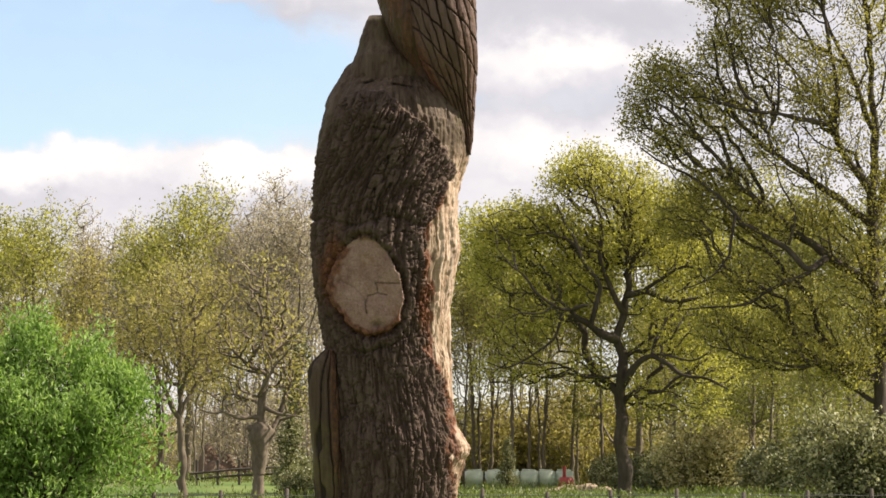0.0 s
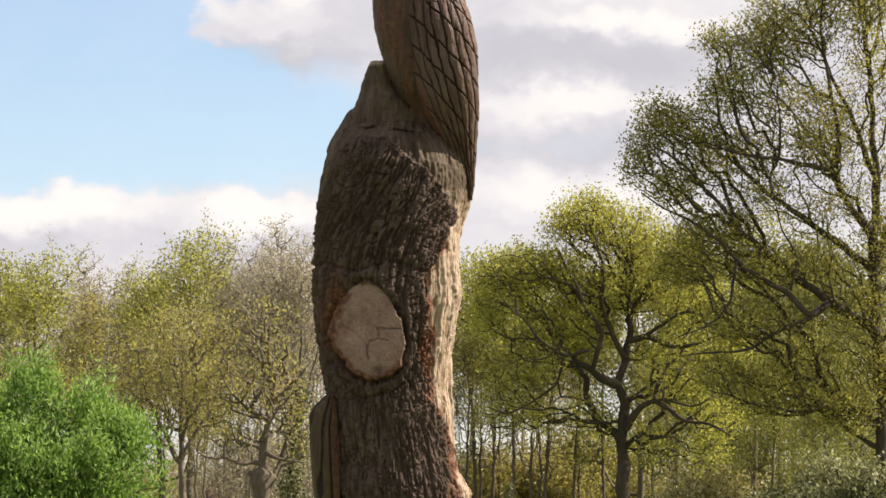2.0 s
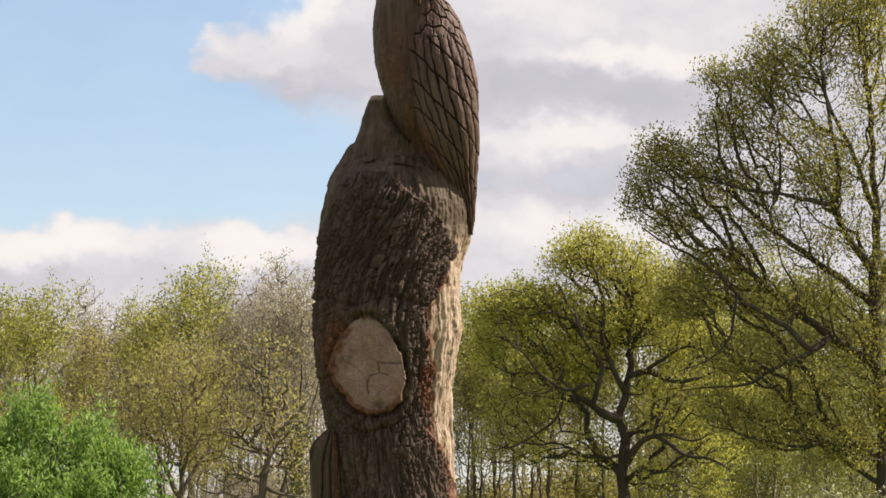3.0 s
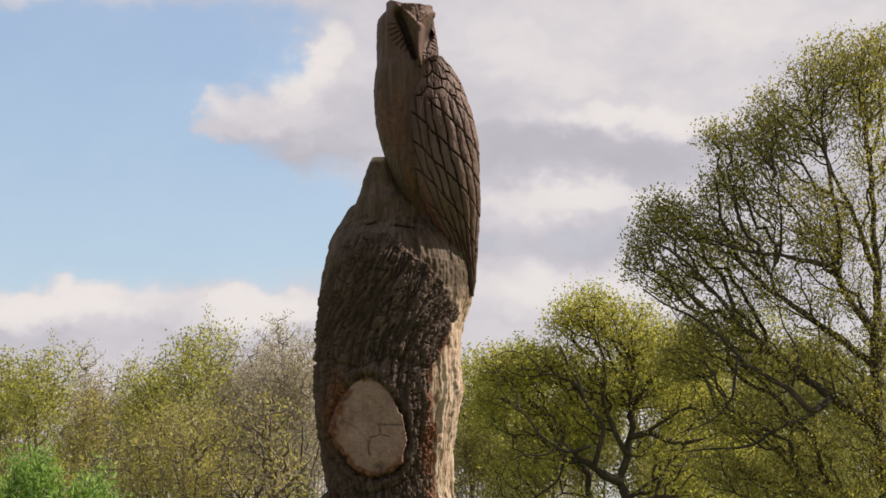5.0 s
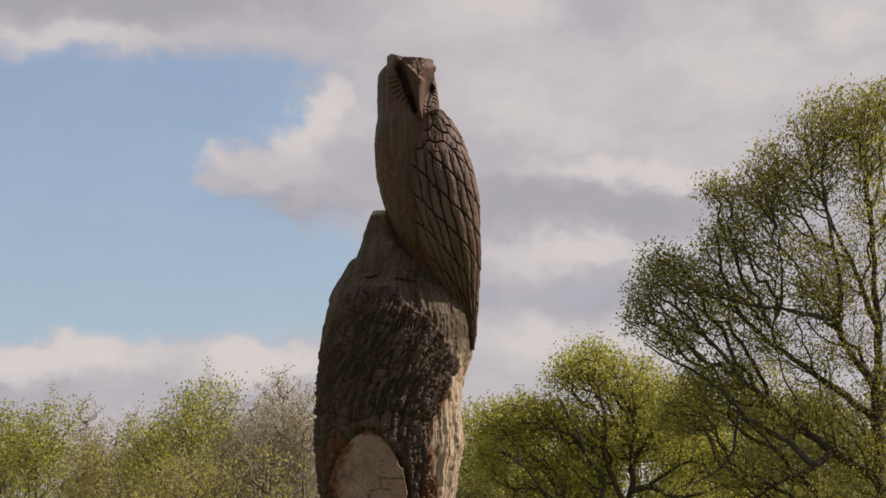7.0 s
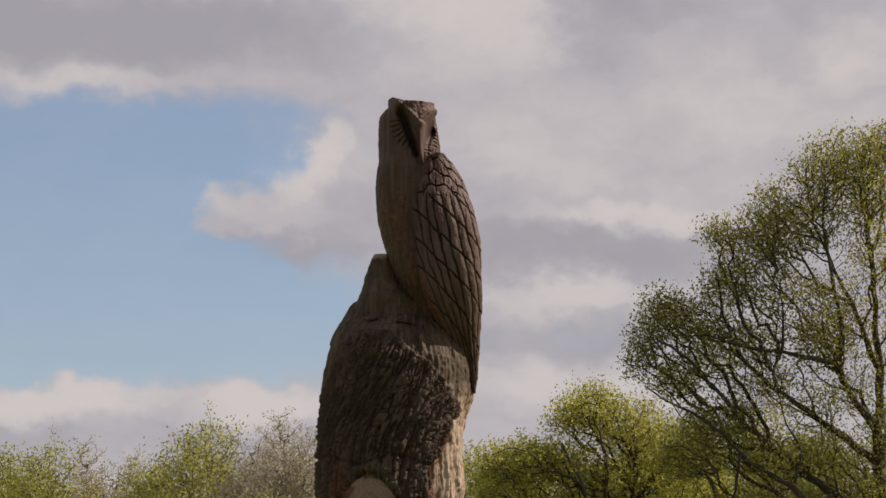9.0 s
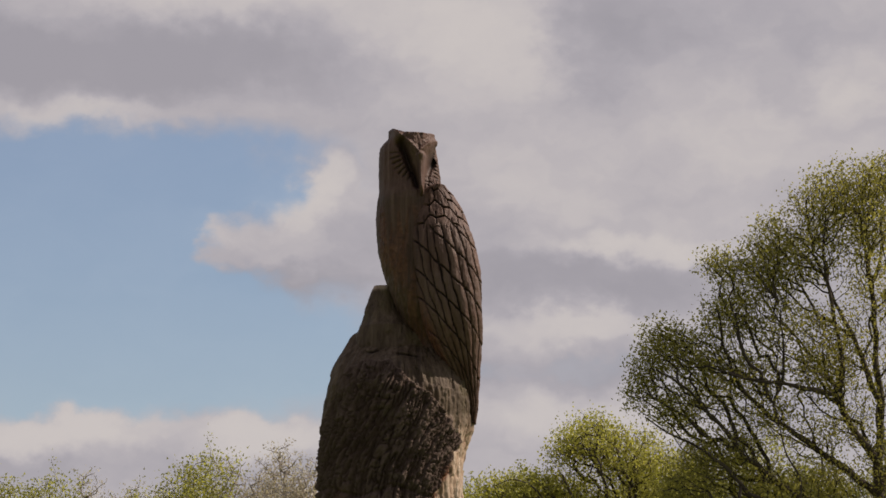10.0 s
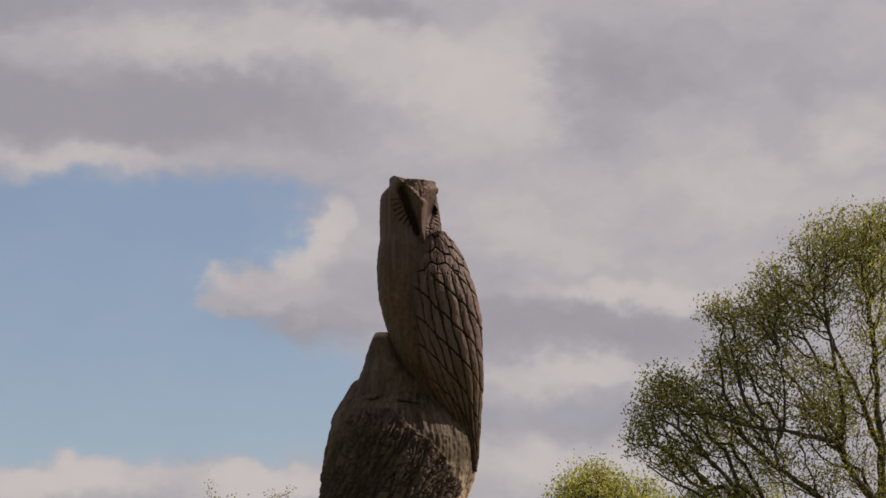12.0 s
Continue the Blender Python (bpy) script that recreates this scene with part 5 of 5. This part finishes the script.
sapling = make_shrub("sapling_thicket", "thicket of thin saplings with olive-yellow young leaves", 79, (7.85, 182), 2.6, 2.0, 6.0, 360, TWIG_BARK, OLIVE_LEAF, 9, each=14, size=0.15, spread=0.36, twig=0.011, far=True)
tagged(sapling, group="thickets")
for x, y, s in [(2.03, 190, 0.6), (4.25, 192, 0.55), (6.39, 190, 0.6), (8.99, 184, 0.9), (10.92, 190, 1.1), (12.72, 182, 0.95), (15.46, 190, 1.1), (16.52, 178, 1.0), (19.39, 186, 1.1), (20.83, 180, 0.9), (23.91, 188, 1.1), (24.4, 176, 1.0), (27.27, 184, 1.1), (-27.72, 190, 1.1), (-23.23, 186, 0.95), (-21.78, 192, 1.05), (-18.36, 180, 0.9), (-17.56, 190, 1.0), (-15.41, 186, 0.8), (-13.71, 192, 0.9), (-11.27, 188, 1.0), (-8.15, 168, 1.1), (-6.78, 174, 1.1), (-10.19, 170, 1.05), (8.3, 187, 1.4), (10.4, 186, 1.6), (2.5, 184, 1.15), (4.7, 186, 1.25), (6.7, 185, 1.2), (1.3, 188, 1.2)]:
    c = copy_thing(sapling, pose(x, y, 0, 0, 0, 97 * x))
    c.scale = (s, s, s)

bare = make_shrub("twiggy_thicket", "thicket of thin grey-brown twigs with few buds", 89, (-11.56, 176), 2.4, 2.0, 7.5, 460, TWIG_BARK, BUD_LEAF, 10, each=6, size=0.12, spread=0.3, twig=0.011, far=True)
tagged(bare, group="thickets")
for x, y, s in [(-9.85, 150, 1.15), (-6.66, 146, 1.1), (-11.29, 152, 1.0), (-10.18, 162, 1.0), (-8.22, 160, 1.1), (-6.86, 164, 1.1), (-9.66, 172, 1.0), (-8.29, 178, 1.05), (-13.2, 180, 0.9), (-14.75, 178, 0.8), (-17.17, 182, 1.0), (-19.82, 184, 1.1), (-22.03, 182, 1.1), (-6.48, 175, 1.0), (1.63, 186, 0.8), (3.48, 190, 0.85), (5.19, 186, 0.8), (7.37, 192, 0.9), (24.81, 184, 1.0), (26.16, 180, 1.0)]:
    c = copy_thing(bare, pose(x, y, 0, 0, 0, 131 * x))
    c.scale = (s, s, s)
make_tree("ivy_clad_tree", "slender tree trunk wrapped in dark green ivy", 97,
          [(-6.31, 122.0, 0.77, 0.47, 0.7, 0.93, 90, 0.25), (-6.27, 122.0, 2.39, 0.51, 0.7, 1.16, 110, 0.25), (-6.13, 122.0, 4.24, 0.47, 0.7, 1.16, 90, 0.25), (-5.95, 122.0, 5.87, 0.37, 0.6, 0.93, 60, 0.25)],
          [([(-6.35, 122.0, -0.39), (-6.31, 122.0, 1.92), (-6.18, 122.1, 4.24), (-5.96, 122.2, 6.57), (-5.92, 122.3, 8.9)], 0.17, 0.03, None), ([(-6.14, 122.1, 5.17), (-5.56, 122.5, 6.57), (-5.22, 122.7, 8.2)], 0.08, 0.02, 0), ([(-6.18, 122.1, 4.47), (-6.84, 121.5, 5.87), (-7.08, 121.3, 7.5)], 0.07, 0.02, 0)],
          OAK_BARK, DARK_LEAF, each=13, size=0.13, spread=0.14, twig=0.008)
make_tree("small_conifer", "small narrow dark green conifer beside the bales", 83,
          [(3.32, 152.0, 0.71, 0.49, 0.5, 0.41, 60, 0.25), (3.32, 152.0, 1.28, 0.38, 0.4, 0.41, 50, 0.25), (3.32, 152.0, 1.92, 0.23, 0.25, 0.41, 35, 0.25), (3.33, 152.0, 2.44, 0.09, 0.1, 0.29, 14, 0.25)],
          [([(3.32, 152.0, 0.1), (3.32, 152.0, 1.43), (3.33, 152.0, 2.7)], 0.06, 0.015, None)], OAK_BARK, DARK_LEAF, each=14, size=0.13, spread=0.1, narrow=0.3, twig=0.01)


# ---- bales, red barrow, sand, fences ----
def wrapped_bale():
    bm = bmesh.new()
    bmesh.ops.create_cone(bm, cap_ends=True, segments=28, radius1=0.5, radius2=0.5, depth=1.06)
    bmesh.ops.bevel(bm, geom=[e for e in bm.edges if abs(e.verts[0].co.z - e.verts[1].co.z) < 0.01], offset=0.11, segments=4, affect="EDGES")
    for v in bm.verts:
        v.co += v.co.normalized() * 0.05 * (noise.noise(v.co * 2.6) + 0.5 * noise.noise(v.co * 6))
    return solid("silage_bale", bm, WRAP, True)


bale_mesh = wrapped_bale()
for i, (x, y) in enumerate([(1.74, 166), (2.84, 166.2), (3.83, 166.1), (4.8, 165.8), (5.78, 166), (6.79, 166.2)]):
    b = new("silage_bale", bale_mesh)
    b.matrix_basis = pose(x, y, 0.53, 0, 0, 53 * i)
    tagged(b, "round silage bale in pale green plastic wrap on the field", "bale", "row of bales")


def red_cart(at):
    """A small red tank with a rim and an upright exhaust pipe."""
    thing = tagged(new("red_tank"), "small faded red tank with an upright pipe beside the bales", "tank")
    thing.location = (*at, 0)
    bm = bmesh.new()
    bmesh.ops.create_cone(bm, cap_ends=True, segments=20, radius1=0.5, radius2=0.36, depth=0.62, matrix=Matrix.Translation((0, 0, 0.36)))
    bmesh.ops.bevel(bm, geom=list(bm.edges), offset=0.03, segments=2, affect="EDGES")
    part("body", solid("body", bm, RED, True), thing)
    v, f = tube([(-0.1, 0, 0.6), (-0.1, 0, 0.9), (-0.1, 0, 1.25)], [0.1, 0.09, 0.1], 12)
    part("pipe", mesh_from("pipe", v, f, RED), thing, "short rusty pipe")


red_cart((6.63, 160))


def heap(name, label, at, rx, ry, h, material, seed):
    bm = bmesh.new()
    bmesh.ops.create_grid(bm, x_segments=40, y_segments=24, size=1)
    for v in bm.verts:
        r = math.hypot(v.co.x, v.co.y)
        z = max(0.0, 1 - r) ** 0.8 * h * (0.7 + 0.9 * noise.noise(Vector((v.co.x * 2.5 + seed, v.co.y * 2.5, seed)))) + 0.06 * noise.noise(Vector((v.co.x * 9, v.co.y * 9, seed)))
        v.co = Vector((v.co.x * rx, v.co.y * ry, z - 0.03))
    ob = new(name, solid(name, bm, material, True))
    ob.location = (*at, 0.02)
    tagged(ob, label, "heap")


heap("sand_heap", "low heap of orange-brown sand on the field", (7.14, 152), 2.2, 1.5, 0.5, SAND, 3)
heap("soil_bank", "long low bank of bare brown soil", (13.92, 150), 2.4, 1.5, 0.55, SAND, 8)
heap("litter_mound", "brown heap of dead bracken and branches under the trees", (-11.43, 150), 2.6, 2, 2.6, LITTER, 5)


def make_fence():
    """Low stock fence: posts, one top rail wire and two lower wires."""
    fence = tagged(new("stock_fence"), "low stock fence of grey wooden posts and wire", "fence")
    bm = bmesh.new()
    bmesh.ops.create_cone(bm, cap_ends=True, segments=10, radius1=0.05, radius2=0.042, depth=1.1, matrix=Matrix.Translation((0, 0, 0.45)))
    bmesh.ops.bevel(bm, geom=[e for e in bm.edges if e.verts[0].co.z > 0.9 and e.verts[1].co.z > 0.9], offset=0.015, segments=2, affect="EDGES")
    me = solid("post", bm, POST_WOOD, True)
    xs = np.arange(-9.35, 11.0, 1.36)
    for i, x in enumerate(xs):
        p = part("post", me, fence)
        p.location = (x + 0.63, 62, 0.04 * math.sin(i * 2.1) - 0.03)
        p.rotation_euler = (0.03 * math.sin(i), 0.03 * math.cos(i * 1.7), 0)
    for z in (0.35, 0.62, 0.86):
        t = np.linspace(-9.5, 11.5, 80)
        v, f = tube(np.stack([t, 0 * t + 61.95, z + 0.012 * np.sin(t * 4.8)], -1), np.full(80, 0.009), 5)
        part("wire", mesh_from("wire", v, f, WIRE), fence)


def make_rail_fence():
    """Wooden post and rail fence on the bank."""
    fence = tagged(new("rail_fence"), "weathered wooden post and rail fence on the grass bank", "fence")
    x0, x1, y = -10.608, -6.942, 128
    bm = bmesh.new()
    bmesh.ops.create_cube(bm, size=1, matrix=Matrix.Diagonal((0.11, 0.11, 1.3, 1)))
    bmesh.ops.bevel(bm, geom=list(bm.edges), offset=0.015, segments=1, affect="EDGES")
    me = solid("post", bm, POST_WOOD)
    for i in range(5):
        p = part("post", me, fence)
        p.location = (x0 + (x1 - x0) * i / 4, y, 0.95)
    for z0, z1 in ((1.0, 1.3), (0.75, 1.02)):
        v, f = tube([(x0 - 0.3, y - 0.08, z0), ((x0 + x1) / 2, y - 0.08, (z0 + z1) / 2 + 0.05), (x1 + 0.5, y - 0.08, z1)], [0.05, 0.05, 0.045], 8)
        part("rail", mesh_from("rail", v, f, POST_WOOD), fence)


make_fence()
make_rail_fence()


# ---- grass tufts in the far field ----
def make_tufts():
    rng = np.random.default_rng(3)
    n = 9000
    y = rng.uniform(95, 175, n)
    x = rng.uniform(-0.16, 0.16, n) * y
    keep = fbm(x / 4 + 60, y / 6 + 60) > 0.52
    c = np.stack([x, y, 0 * x + (fbm(x / 9 + 40, y / 9 + 40) - 0.5) * 0.24 + 0.55 * smooth(y, 118, 126) * smooth(-x, 4, 6.5)], -1)[keep]
    v, f = leaf_mesh(rng, c, 8, 0.2, 0.2, 3.0, 0.2)
    ob = new("grass_tufts", mesh_from("grass_tufts", v, f, BLADES, flat=True))
    tagged(ob, "uneven tufts of fresh green meadow grass", "grass", kind="stuff")


make_tufts()
